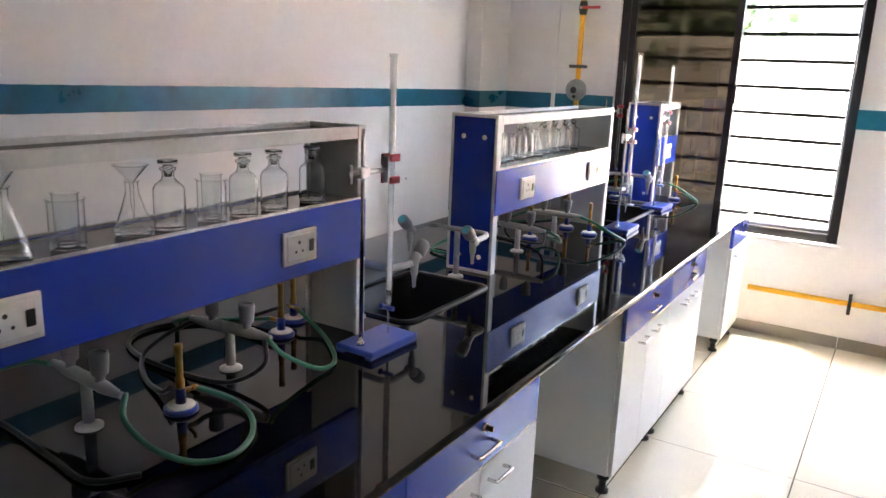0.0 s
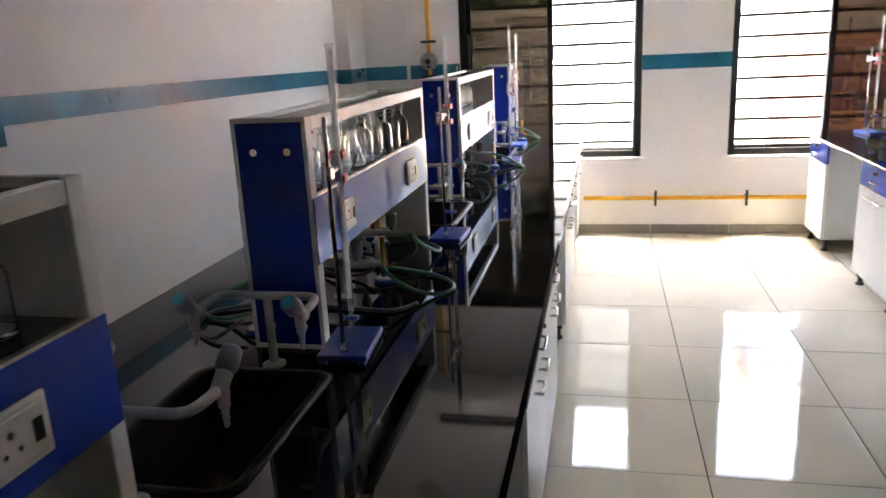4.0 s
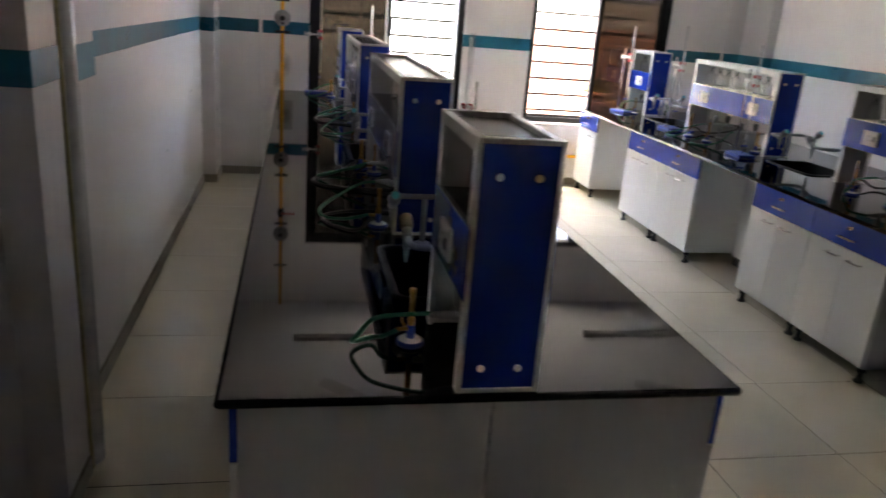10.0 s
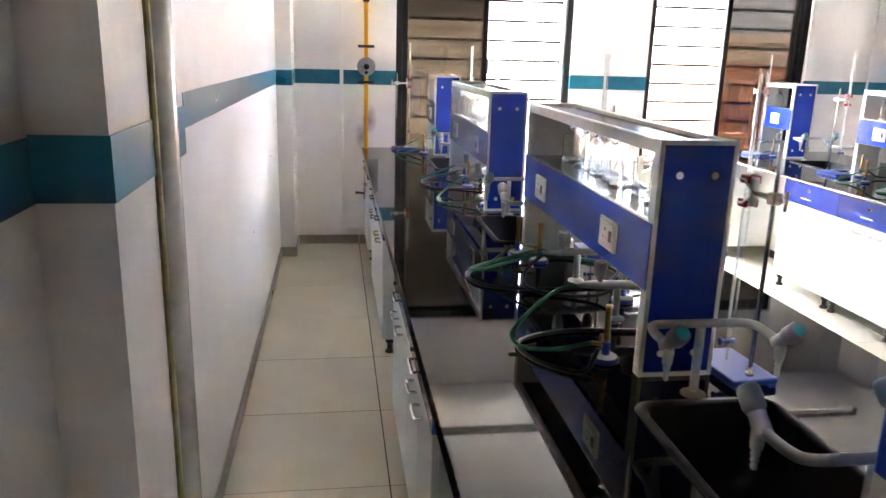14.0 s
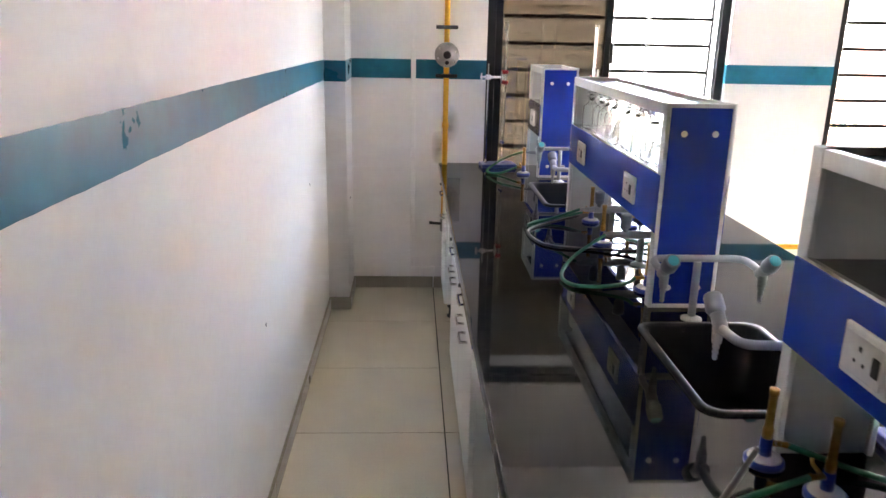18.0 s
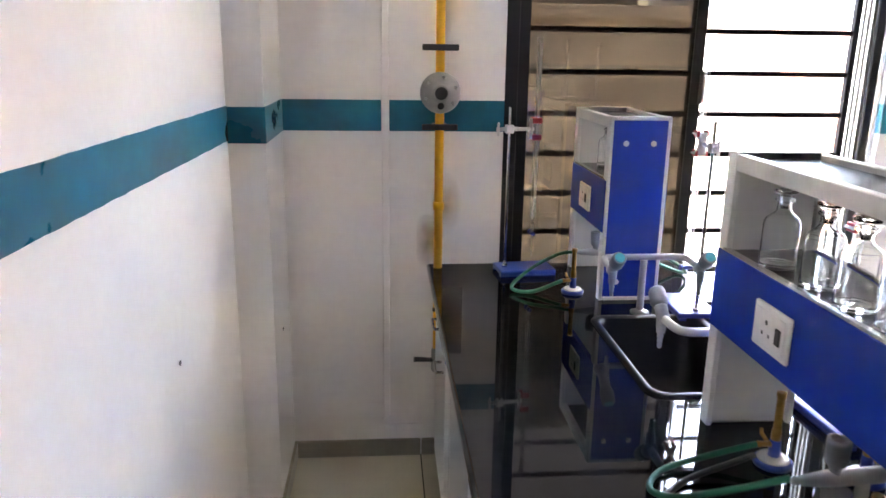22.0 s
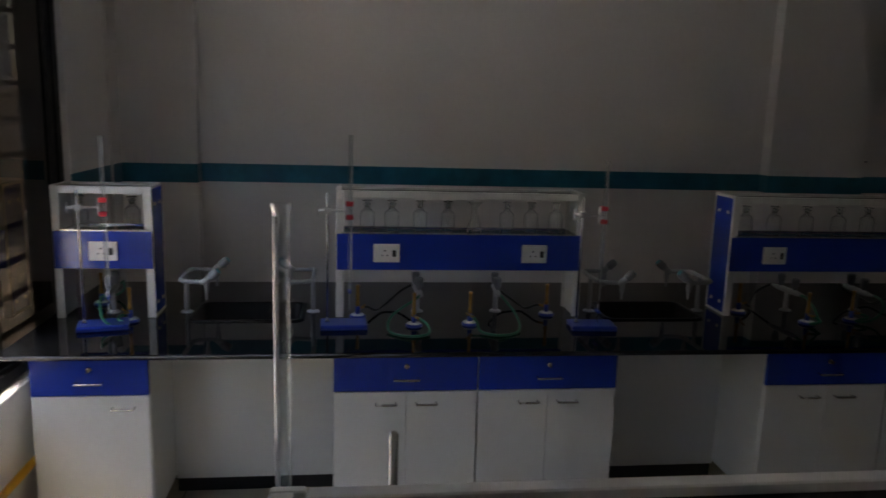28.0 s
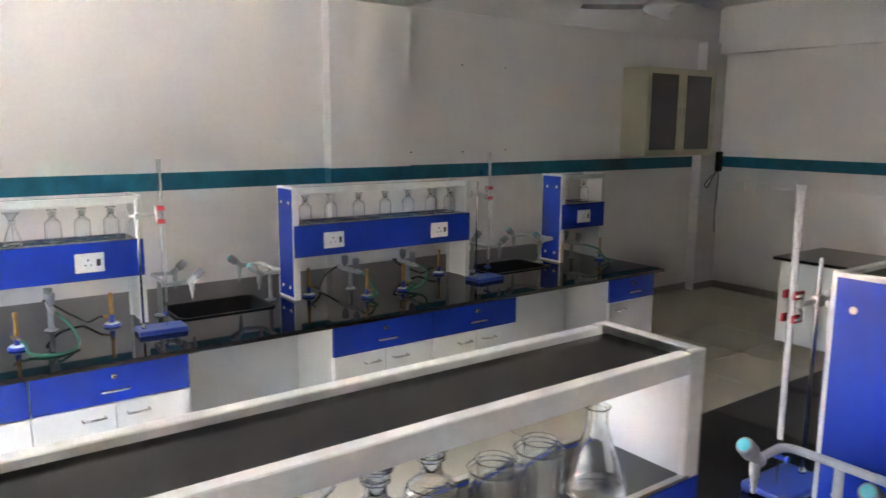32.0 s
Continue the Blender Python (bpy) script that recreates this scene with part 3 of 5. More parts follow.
# ---- taps: a post, a U-shaped arm and two valves, standing at each end of a sink ----
def lab_tap():
    t = thing("lab_tap", "grey double lab tap with turquoise index discs", "tap", "taps at the sinks")
    part("base_flange", lathe(bmesh.new(), [(0.03, 0), (0.03, 0.005), (0.02, 0.009), (0.012, 0.012)]), GREYENAMEL, t)
    part("post", lathe(bmesh.new(), [(0.011, 0.01), (0.011, 0.176)], n=14), GREYENAMEL, t)
    arm = smooth_path([(-0.135, -0.12, 0.178), (-0.135, -0.03, 0.182), (-0.115, 0.0, 0.184), (-0.05, 0.004, 0.184), (0.05, 0.004, 0.184), (0.115, 0.0, 0.184), (0.135, -0.03, 0.182), (0.135, -0.12, 0.178)], 5)
    part("arm", tube(bmesh.new(), arm, 0.0105, 10), GREYENAMEL, t)
    for s in (-1, 1):
        x = 0.135 * s
        v = part("valve", tube(bmesh.new(), [(x, -0.10, 0.172), (x, -0.128, 0.195), (x, -0.14, 0.205)], 0.0165, 12), GREYENAMEL, t)
        part("knob", tube(bmesh.new(), [(x, -0.133, 0.199), (x, -0.142, 0.206), (x, -0.168, 0.228), (x, -0.172, 0.231)], [0.017, 0.022, 0.021, 0.018], 14), KNOBGREY, v, "ribbed grey knob")
        part("index_disc", tube(bmesh.new(), [(x, -0.1715, 0.2306), (x, -0.174, 0.2327)], 0.0145, 14), CYAN, v, "turquoise index disc")
        part("nozzle", lathe(bmesh.new(), [(0.004, -0.075), (0.0065, -0.07), (0.005, -0.062), (0.0075, -0.058), (0.0058, -0.05), (0.0085, -0.046), (0.007, -0.038), (0.011, -0.034), (0.013, 0.0), (0.011, 0.004)], (x, -0.118, 0.172), 12), GREYENAMEL, v)
    return t


tap = lab_tap()
spots = []
for bench, cx in enumerate((IX, EX)):
    for i, (a, b) in enumerate(SINKS[bench]):
        spots.append((cx, a + 0.055, 0))
        spots.append((cx, b - 0.055, 180))
tap.matrix_basis = pose(spots[0][0], spots[0][1], CT, 0, 0, spots[0][2])
for x, y, r in spots[1:]:
    copy_thing(tap, pose(x, y, CT, 0, 0, r))


# ---- racks ----
def socket_plate(parent, side, y, z):
    """A switched socket on a fascia; side is -1 or 1 along x."""
    x = side * 0.1035
    pl = part("socket_plate", B(x, y - 0.062, z - 0.044, x + side * 0.009, y + 0.062, z + 0.044, bevel=0.004, seg=2), PLATE, parent, "white switched socket plate")
    xx = x + side * 0.0092
    part("cover", B(xx - side * 0.001, y - 0.05, z - 0.034, xx + side * 0.0025, y + 0.05, z + 0.034, bevel=0.0015), PLATE, pl)
    part("switch", B(xx + side * 0.002, y + 0.036 * side - 0.009, z - 0.016, xx + side * 0.006, y + 0.036 * side + 0.009, z + 0.016, bevel=0.002), DARK, pl, "dark rocker switch")
    xf = xx + side * 0.0025
    for dy, dz, r in ((0.008, 0.013, 0.0048), (-0.004, -0.010, 0.0036), (0.02, -0.010, 0.0036)):
        part("pin_hole", lathe(bmesh.new(), [(r, -0.0004), (r, 0.0008)], (xf, y - dy * side, z + dz), 10, "x"), DARK, pl)


def rack(length, n_sockets, east=(-0.36, 0.355)):
    r = thing("reagent_rack", "blue and white laminate reagent rack with sockets, standing on the worktop", "rack", "racks on the benches")
    h, w, h2 = TOP - CT, 0.10, length / 2
    e = 0.024
    for s in (-1, 1):
        ya, yb = s * h2, s * (h2 - 0.022)
        ep = part("end_panel", B(-w + 0.001, ya - s * 0.003, 0.002, w - 0.001, yb, h - 0.001), INNER, r)
        part("outer_panel", B(-w + 0.012, ya - s * 0.004, 0.014, w - 0.012, ya + s * 0.001, h - 0.012), BLUE, ep, "blue laminate outer face")
        ed = bmesh.new()
        box(ed, -w, ya + s * 0.002, 0, -w + 0.013, yb - s * 0.012, h, bevel=0.002)
        box(ed, w - 0.013, ya + s * 0.002, 0, w, yb - s * 0.012, h, bevel=0.002)
        box(ed, -w + 0.013, ya + s * 0.002, h - 0.013, w - 0.013, yb, h, bevel=0.002)
        box(ed, -w + 0.013, ya + s * 0.002, 0, w - 0.013, yb, 0.012, bevel=0.002)
        part("edge_trim", ed, PVC, ep, "pale plastic edge trim")
        for x in (-0.045, 0.045):
            for z in (0.065, h - 0.085):
                part("screw_cap", lathe(bmesh.new(), [(0.0095, 0.001 * s), (0.0095, 0.003 * s), (0.007, 0.0045 * s)], (x, ya, z), 12, "y"), PLATE, ep)
    for s in (-1, 1):
        part("top_rail", B(s * w, -h2 + 0.0345, h - 0.036, s * (w - 0.022), h2 - 0.0345, h - 0.002, bevel=0.002), PVC, r)
        part("fascia", B(s * (w + 0.003), -h2 + 0.001, 0.232, s * (w - 0.015), h2 - 0.001, 0.405, bevel=0.0015), BLUE, r)
        part("shelf_lip", B(s * (w + 0.0015), -h2 + 0.024, 0.4055, s * (w - 0.010), h2 - 0.024, 0.411), STEEL, r)
    part("top_sheet", B(-w + 0.0225, -h2 + 0.0225, h - 0.022, w - 0.0225, h2 - 0.0225, h - 0.014), TOPSHEET, r, "dark recessed top sheet")
    for s in (-1, 1):
        part("end_rail", B(-w + 0.0225, s * (h2 - 0.0035), h - 0.0135, w - 0.0225, s * (h2 - 0.022), h - 0.002), PVC, r)
    part("shelf", B(-w + 0.0155, -h2 + 0.0225, 0.388, w - 0.0155, h2 - 0.0225, 0.4045), SHELFM, r, "dark stone shelf")
    part("shelf_base", B(-w + 0.0155, -h2 + 0.0225, 0.366, w - 0.0155, h2 - 0.0225, 0.3875), INNER, r)
    for s in (-1, 1):
        for y in (0.0,) if n_sockets == 1 else ((-0.355, 0.36), east)[s > 0]:
            socket_plate(r, s, y, 0.315)
    return r


protos = {}
for bench, cx in enumerate((IX, EX)):
    for i, (a, b) in enumerate(RACKS[bench]):
        key = (bench, i in (1, 2), bench == 0 and i == 2)
        m = pose(cx, (a + b) / 2, CT)
        if key not in protos:
            protos[key] = rack((1.247, 1.19)[bench] if key[1] else 0.43, 2 if key[1] else 1, (-0.395, 0.342) if key[2] else (-0.36, 0.37))
            protos[key].matrix_basis = m
        else:
            copy_thing(protos[key], m)


# ---- cabinets ----
def bar_handle(parent, y, z, half=0.040, along="y"):
    """A small bent steel pull on a front that faces -x."""
    pts = smooth_path([(0, y - half, z), (-0.02, y - half, z), (-0.026, y - half + 0.006, z), (-0.026, y + half - 0.006, z), (-0.02, y + half, z), (0, y + half, z)], 3)
    part("handle", tube(bmesh.new(), pts, 0.005, 8), STEEL, parent, "bent steel handle")


def cabinet(width, doors, depth=0.60, handle_side=1):
    """A base unit that faces -x, its front at x = 0."""
    c = thing("base_cabinet", "white laminate base cabinet with a blue drawer on black feet", "cabinet", "cabinets under the benches")
    w, zb, zd, zt = width / 2, 0.088, 0.640, 0.800
    part("carcass", B(0.019, -w, zb, depth, w, zt, bevel=0.001), WHITE, c)
    d = part("drawer_front", B(0, -w + 0.0015, zd + 0.004, 0.018, w - 0.0015, zt - 0.004, bevel=0.0015), BLUE, c, "blue laminate drawer front")
    bar_handle(d, 0, 0.700, 0.050)
    part("lock", lathe(bmesh.new(), [(0.011, 0.001), (0.011, -0.008), (0.0075, -0.010)], (0, 0, 0.755), 12, "x"), STEEL, d, "steel drawer lock")
    part("key", B(-0.028, -0.004, 0.748, -0.010, 0.002, 0.762, bevel=0.001), DARK, d, "small dark key")
    n = doors
    for k in range(n):
        a, b = -w + 0.0015 + k * (width - 0.003) / n, -w + 0.0015 + (k + 1) * (width - 0.003) / n
        dr = part("door", B(0, a + 0.0012, zb + 0.003, 0.018, b - 0.0012, zd, bevel=0.0015), WHITE, c)
        if n == 2:
            bar_handle(dr, (b - 0.085) if k == 0 else (a + 0.085), 0.592, 0.042)
        else:
            bar_handle(dr, handle_side * (w - 0.10), 0.592, 0.042)
    for x in (0.045, depth - 0.06):
        for y in (-w + 0.04, w - 0.04):
            part("foot", lathe(bmesh.new(), [(0.026, 0), (0.026, 0.012), (0.015, 0.018), (0.015, 0.055), (0.024, 0.058), (0.024, zb)], (x, y, 0), 12), DARK, c, "black adjustable foot")
    return c


# centre, width, doors and handle side of each unit
CABS = (((-0.335, 0.45, 1, -1), (-1.533, 0.608, 2, 0), (-2.143, 0.608, 2, 0), (-3.528, 0.652, 2, 0), (-4.182, 0.652, 2, 0), (-5.585, 0.46, 1, 1)),
        ((-0.335, 0.455, 1, -1), (-1.602, 0.609, 2, 0), (-2.213, 0.609, 2, 0), (-3.505, 0.59, 2, 0), (-4.097, 0.59, 2, 0), (-5.41, 0.44, 1, 1)))
proto = {}
for bench, cx in enumerate((IX, EX)):
    for facing in (-1, 1):
        for y, w, n, hs in CABS[bench]:
            key = (w, n, hs if facing < 0 else -hs)
            m = pose(cx + facing * (0.62, 0.608)[bench], y, 0, 0, 0, 0 if facing < 0 else 180)
            if key not in proto:
                proto[key] = cabinet(w, n, 0.615, key[2] or 1)
                proto[key].matrix_basis = m
            else:
                copy_thing(proto[key], m)
# knee-space back panels between the cabinets
for bench, cx in enumerate((IX, EX)):
    cb = CABS[bench]
    for k, q in ((0, 1), (2, 3), (4, 5)):
        a, b = cb[k][0] - cb[k][1] / 2 - 0.002, cb[q][0] + cb[q][1] / 2 + 0.002
        for s in (-1, 1):
            kp = thing("knee_panel", "plain white back panel in the knee space under the worktop", "panel", "knee panels")
            part("board", B(cx + s * 0.195, b, 0.075, cx + s * 0.213, a, 0.801), WHITE, kp)
            part("plinth", B(cx + s * 0.192, b, 0.0, cx + s * 0.18, a, 0.0745), DARK, kp, "dark recessed plinth")


# ---- gas taps and burners ----
def gas_tap():
    g = thing("gas_tap", "grey double gas tap on a short pillar", "gas tap", "gas taps on the benches")
    part("base_flange", lathe(bmesh.new(), [(0.029, 0), (0.029, 0.005), (0.018, 0.010), (0.013, 0.013)]), GREYENAMEL, g)
    part("pillar", lathe(bmesh.new(), [(0.0125, 0.011), (0.0115, 0.105)], n=14), GREYENAMEL, g)
    part("cross_pipe", lathe(bmesh.new(), [(0.006, -0.135), (0.008, -0.13), (0.006, -0.122), (0.009, -0.116), (0.0125, -0.085), (0.0145, -0.07), (0.0145, 0.07), (0.0125, 0.085), (0.009, 0.116), (0.006, 0.122), (0.008, 0.13), (0.006, 0.135)], (0, 0, 0.112), 12, "x"), GREYENAMEL, g)
    for s in (-1, 1):
        part("knob", lathe(bmesh.new(), [(0.010, 0.118), (0.010, 0.132), (0.0175, 0.140), (0.0205, 0.178), (0.019, 0.186), (0.013, 0.1865), (0.012, 0.182)], (0.058 * s, 0, 0), 14), KNOBGREY, g, "tapered grey knob")
    return g


def burner():
    b = thing("bunsen_burner", "brass bunsen burner on a blue and white base", "burner", "burners on the benches")
    part("base", lathe(bmesh.new(), [(0.038, 0), (0.038, 0.009), (0.032, 0.013)], n=22), BLUEPAINT, b)
    part("base_ring", lathe(bmesh.new(), [(0.0325, 0.0125), (0.03, 0.0165), (0.014, 0.019)], n=22), PLATE, b, "white enamel base ring")
    part("stem", lathe(bmesh.new(), [(0.012, 0.018), (0.011, 0.055)], n=12), BLUEPAINT, b)
    part("burner_tube", lathe(bmesh.new(), [(0.010, 0.055), (0.010, 0.075), (0.008, 0.078), (0.008, 0.145), (0.0095, 0.147), (0.0095, 0.158), (0.007, 0.158)], n=14), BRASS, b)
    part("inlet", lathe(bmesh.new(), [(0.0065, 0.008), (0.0055, 0.03), (0.007, 0.034), (0.005, 0.042)], (0, 0, 0.045), 10, "x"), BRASS, b)
    part("needle_valve", tube(bmesh.new(), [(0.016, -0.006, 0.05), (0.018, -0.024, 0.056), (0.016, -0.03, 0.064)], 0.0042, 8), BRASS, b)
    return b


gt, bb = gas_tap(), burner()
used = {"g": False, "b": False}


def put(src, key, m):
    if not used[key]:
        src.matrix_basis = m
        used[key] = True
        return src
    return copy_thing(src, m)


def hose(pts, mat=HOSE, name="gas_hose", label="green rubber gas hose lying on the worktop"):
    h = tagged(part(name, tube(bmesh.new(), smooth_path(pts, 8), 0.0062, 8), mat), label, "hose", "gas hoses")
    return h


# burner place beside the rack's middle, which tap, which end of it, how far the hose swings out, and its colour
BURNERS = {(1, True): ((-0.04, 0.485, 0, 1, -0.05, HOSEBLACK), (-0.247, 0.235, 0, -1, 0.17, HOSE), (-0.205, -0.03, 1, -1, 0.13, HOSE), (0.06, -0.475, 1, 1, 0.10, HOSEBLACK)),
           "placed": (),
           "east_second": ((-0.10, 0.493, 0, 1, -0.05, HOSEBLACK), (-0.07, -0.44, 1, 1, 0.06, HOSEBLACK)),
           (0, False): ((-0.17, 0.06, 0, -1, 0.19, HOSE), (0.16, 0.08, 0, 1, 0.16, HOSEBLACK)),
           (1, False): ((-0.16, -0.12, 0, -1, 0.15, HOSE), (0.15, 0.10, 0, 1, 0.14, HOSE))}


def gas_set(cx, yc, long, key):
    """Gas taps on the rack's centre line, burners on both sides, hoses between."""
    taps = (0.20, -0.195) if long else (0.0,)
    for k, dy in enumerate(taps):
        put(gt, "g", pose(cx, yc + dy, CT, 0, 0, 4 * (-1) ** k))
    for bx, by, k, sx, swing, mat in BURNERS[key]:
        ty, px, py = yc + taps[k], cx + bx, yc + by
        ex = cx + sx * 0.125
        ox = ex + sx * swing
        side = 1 if py > ty else -1
        toward = math.degrees(math.atan2((ty - py) * 0.5, ox - px)) if mat == HOSE else math.degrees(math.atan2(ty - py, ex - px))
        put(bb, "b", pose(px, py, CT, 0, 0, toward))
        ca, sa = math.cos(radians(toward)), math.sin(radians(toward))
        q = (px + 0.042 * ca, py + 0.042 * sa)
        if mat == HOSE:
            pts = [(ex - sx * 0.004, ty, CT + 0.112), (ex + sx * 0.04, ty, CT + 0.112), (ex + sx * (0.04 + swing * 0.55), ty + side * 0.02, CT + 0.092), (ox, ty * 0.7 + py * 0.3, CT + 0.045),
                   (ox + sx * 0.01, ty * 0.3 + py * 0.7, CT + 0.016), (ox * 0.6 + q[0] * 0.4, py + side * 0.02 + sa * 0.02, CT + 0.012), (q[0] + ca * 0.035, q[1] + sa * 0.03, CT + 0.030), (q[0] - ca * 0.010, q[1] - sa * 0.010, CT + 0.045)]
        else:
            pts = [(ex - sx * 0.004, ty, CT + 0.112), (ex + sx * 0.03, ty, CT + 0.108), (ex + sx * 0.05, ty * 0.75 + py * 0.25, CT + 0.06), ((ex + px) / 2 + sx * 0.04, ty * 0.45 + py * 0.55, CT + 0.018),
                   (q[0] + ca * 0.07, q[1] + sa * 0.07, CT + 0.016), (q[0] + ca * 0.02, q[1] + sa * 0.02, CT + 0.040), (q[0] - ca * 0.010, q[1] - sa * 0.010, CT + 0.045)]
        hose(pts, mat, "gas_hose", "black rubber gas hose on the worktop" if mat == HOSEBLACK else "green rubber gas hose lying on the worktop")


def burner_set(burner_at, pts, mat=HOSE):
    """A burner on the aisle bench and the hose that runs to its inlet through the given places."""
    end = pts[-1]
    put(bb, "b", pose(burner_at[0], burner_at[1], CT, 0, 0, math.degrees(math.atan2(end[1] - burner_at[1], end[0] - burner_at[0]))))
    hose(pts, mat)


for burner_at, pts in (
        # third rack: two burners on the room side, two on the aisle side
        ((0.09, -3.985), ((0.131, -4.150, 0.936), (0.174, -4.185, 0.905), (0.236, -4.172, 0.86), (0.299, -4.131, 0.832), (0.343, -4.074, 0.832), (0.319, -3.995, 0.832), (0.248, -3.925, 0.832), (0.165, -3.900, 0.838), (0.110, -3.925, 0.855), (0.096, -3.950, 0.869))),
        ((-0.13, -3.385), ((0.131, -3.755, 0.936), (0.158, -3.725, 0.89), (0.198, -3.650, 0.84), (0.199, -3.587, 0.833), (0.140, -3.519, 0.833), (0.030, -3.438, 0.836), (-0.095, -3.397, 0.869))),
        ((-0.146, -4.465), ((-0.131, -4.150, 0.936), (-0.195, -4.164, 0.928), (-0.275, -4.220, 0.90), (-0.353, -4.301, 0.87), (-0.378, -4.345, 0.85), (-0.352, -4.385, 0.836), (-0.269, -4.410, 0.838), (-0.182, -4.448, 0.869))),
        ((-0.07, -3.500), ((-0.131, -3.755, 0.936), (-0.175, -3.752, 0.92), (-0.250, -3.725, 0.89), (-0.322, -3.664, 0.85), (-0.365, -3.622, 0.834), (-0.336, -3.574, 0.833), (-0.234, -3.532, 0.845), (-0.108, -3.504, 0.869))),
        # second rack
        ((-0.058, -2.390), ((-0.131, -2.115, 0.936), (-0.179, -2.144, 0.915), (-0.246, -2.178, 0.88), (-0.295, -2.231, 0.85), (-0.311, -2.288, 0.834), (-0.289, -2.359, 0.833), (-0.209, -2.385, 0.836), (-0.127, -2.392, 0.85), (-0.096, -2.390, 0.869))),
        ((-0.067, -1.843), ((0.131, -2.115, 0.936), (0.165, -2.050, 0.90), (0.120, -1.930, 0.85), (0.030, -1.860, 0.85), (-0.029, -1.846, 0.869))),
        ((-0.03, -1.490), ((-0.131, -1.718, 0.936), (-0.209, -1.690, 0.90), (-0.292, -1.648, 0.86), (-0.318, -1.580, 0.834), (-0.270, -1.515, 0.833), (-0.160, -1.487, 0.846), (-0.068, -1.489, 0.869))),
        ((0.12, -1.560), ((0.131, -1.718, 0.936), (0.200, -1.722, 0.92), (0.290, -1.690, 0.87), (0.322, -1.620, 0.834), (0.270, -1.570, 0.833), (0.158, -1.560, 0.869))),
        # rack at the window
        ((-0.166, -0.374), ((-0.131, -0.246, 0.936), (-0.190, -0.240, 0.925), (-0.298, -0.297, 0.89), (-0.376, -0.353, 0.84), (-0.311, -0.385, 0.833), (-0.204, -0.376, 0.869))),
        ((0.16, -0.166), ((0.131, -0.246, 0.936), (0.210, -0.250, 0.91), (0.300, -0.215, 0.85), (0.290, -0.160, 0.833), (0.198, -0.164, 0.869)))):
    burner_set(burner_at, pts)
BLACK_LABEL = "black rubber gas hose on the worktop"
for pts in (((0.125, -3.757, 0.932), (0.150, -3.790, 0.88), (0.060, -3.840, 0.832), (-0.168, -3.857, 0.8305), (-0.322, -3.822, 0.8305), (-0.386, -3.741, 0.8305), (-0.372, -3.640, 0.8305), (-0.250, -3.500, 0.835), (-0.160, -3.410, 0.868)),
            ((-0.176, -4.490, 0.868), (-0.240, -4.555, 0.834), (-0.335, -4.470, 0.8305), (-0.362, -4.350, 0.8305), (-0.280, -4.285, 0.832), (-0.158, -4.255, 0.8305), (0.061, -4.275, 0.8305), (0.200, -4.285, 0.8305), (0.260, -4.215, 0.8305)),
            ((-0.125, -3.757, 0.932), (-0.200, -3.800, 0.88), (-0.210, -3.860, 0.84), (-0.110, -3.930, 0.8305), (0.000, -3.970, 0.84), (0.055, -3.985, 0.868)),
            ((-0.085, -1.515, 0.86), (-0.250, -1.560, 0.8305), (-0.333, -1.669, 0.8305), (-0.319, -1.822, 0.8305), (-0.262, -1.899, 0.8305), (-0.120, -1.935, 0.8305), (0.060, -2.000, 0.85), (0.125, -2.110, 0.932))):
    hose(pts, HOSEBLACK, "gas_hose", BLACK_LABEL)
for bench, cx in enumerate((IX, EX)):
    for i, (a, b) in enumerate(RACKS[bench]):
        gas_set(cx, (a + b) / 2, i in (1, 2), {(0, 0): "placed", (0, 1): "placed", (0, 2): "placed", (1, 1): "east_second"}.get((bench, i), (bench, i in (1, 2))))


# two burners with looped hoses in front of the second rack on the far bench
yc = sum(RACKS[1][1]) / 2
for bx, by, turn, loop in ((-0.255, 0.235, 215, ((-0.121, 0.20, 0.112), (-0.17, 0.225, 0.105), (-0.25, 0.335, 0.05), (-0.36, 0.355, 0.010), (-0.435, 0.28, 0.0065), (-0.41, 0.185, 0.008), (-0.335, 0.18, 0.028), (-0.283, 0.213, 0.045))),
                           (-0.235, -0.03, 200, ((-0.121, -0.195, 0.112), (-0.16, -0.205, 0.104), (-0.25, -0.25, 0.045), (-0.37, -0.235, 0.009), (-0.43, -0.14, 0.0065), (-0.385, -0.06, 0.010), (-0.315, -0.052, 0.032), (-0.267, -0.042, 0.045)))):
    put(bb, "b", pose(EX + bx, yc + by, CT, 0, 0, turn))
    hose([(EX + p[0], yc + p[1], CT + p[2]) for p in loop])


def shell(outer, wall=0.0018, floor=0.005, n=28, at=(0, 0, 0), bm=None, closed=True):
    """A turned glass vessel: the outer outline, then back down inside it at the wall's thickness."""
    inner = [(max(r - wall, 0.001), max(h, floor)) for r, h in reversed(outer) if r > wall and h > 0.0055]
    line = outer + inner + ([(0.0, floor + 0.001)] if closed else [outer[0]])
    out = [line[0]]
    for (r0, h0), (r1, h1) in zip(line, line[1:]):
        d = math.hypot(r1 - r0, h1 - h0)
        for f in ((0.0006 / d, 1 - 0.0006 / d) if d > 0.003 else ()):
            out.append((r0 + (r1 - r0) * f, h0 + (h1 - h0) * f))
        out.append((r1, h1))
    return lathe_open(bm or bmesh.new(), out, at, n)


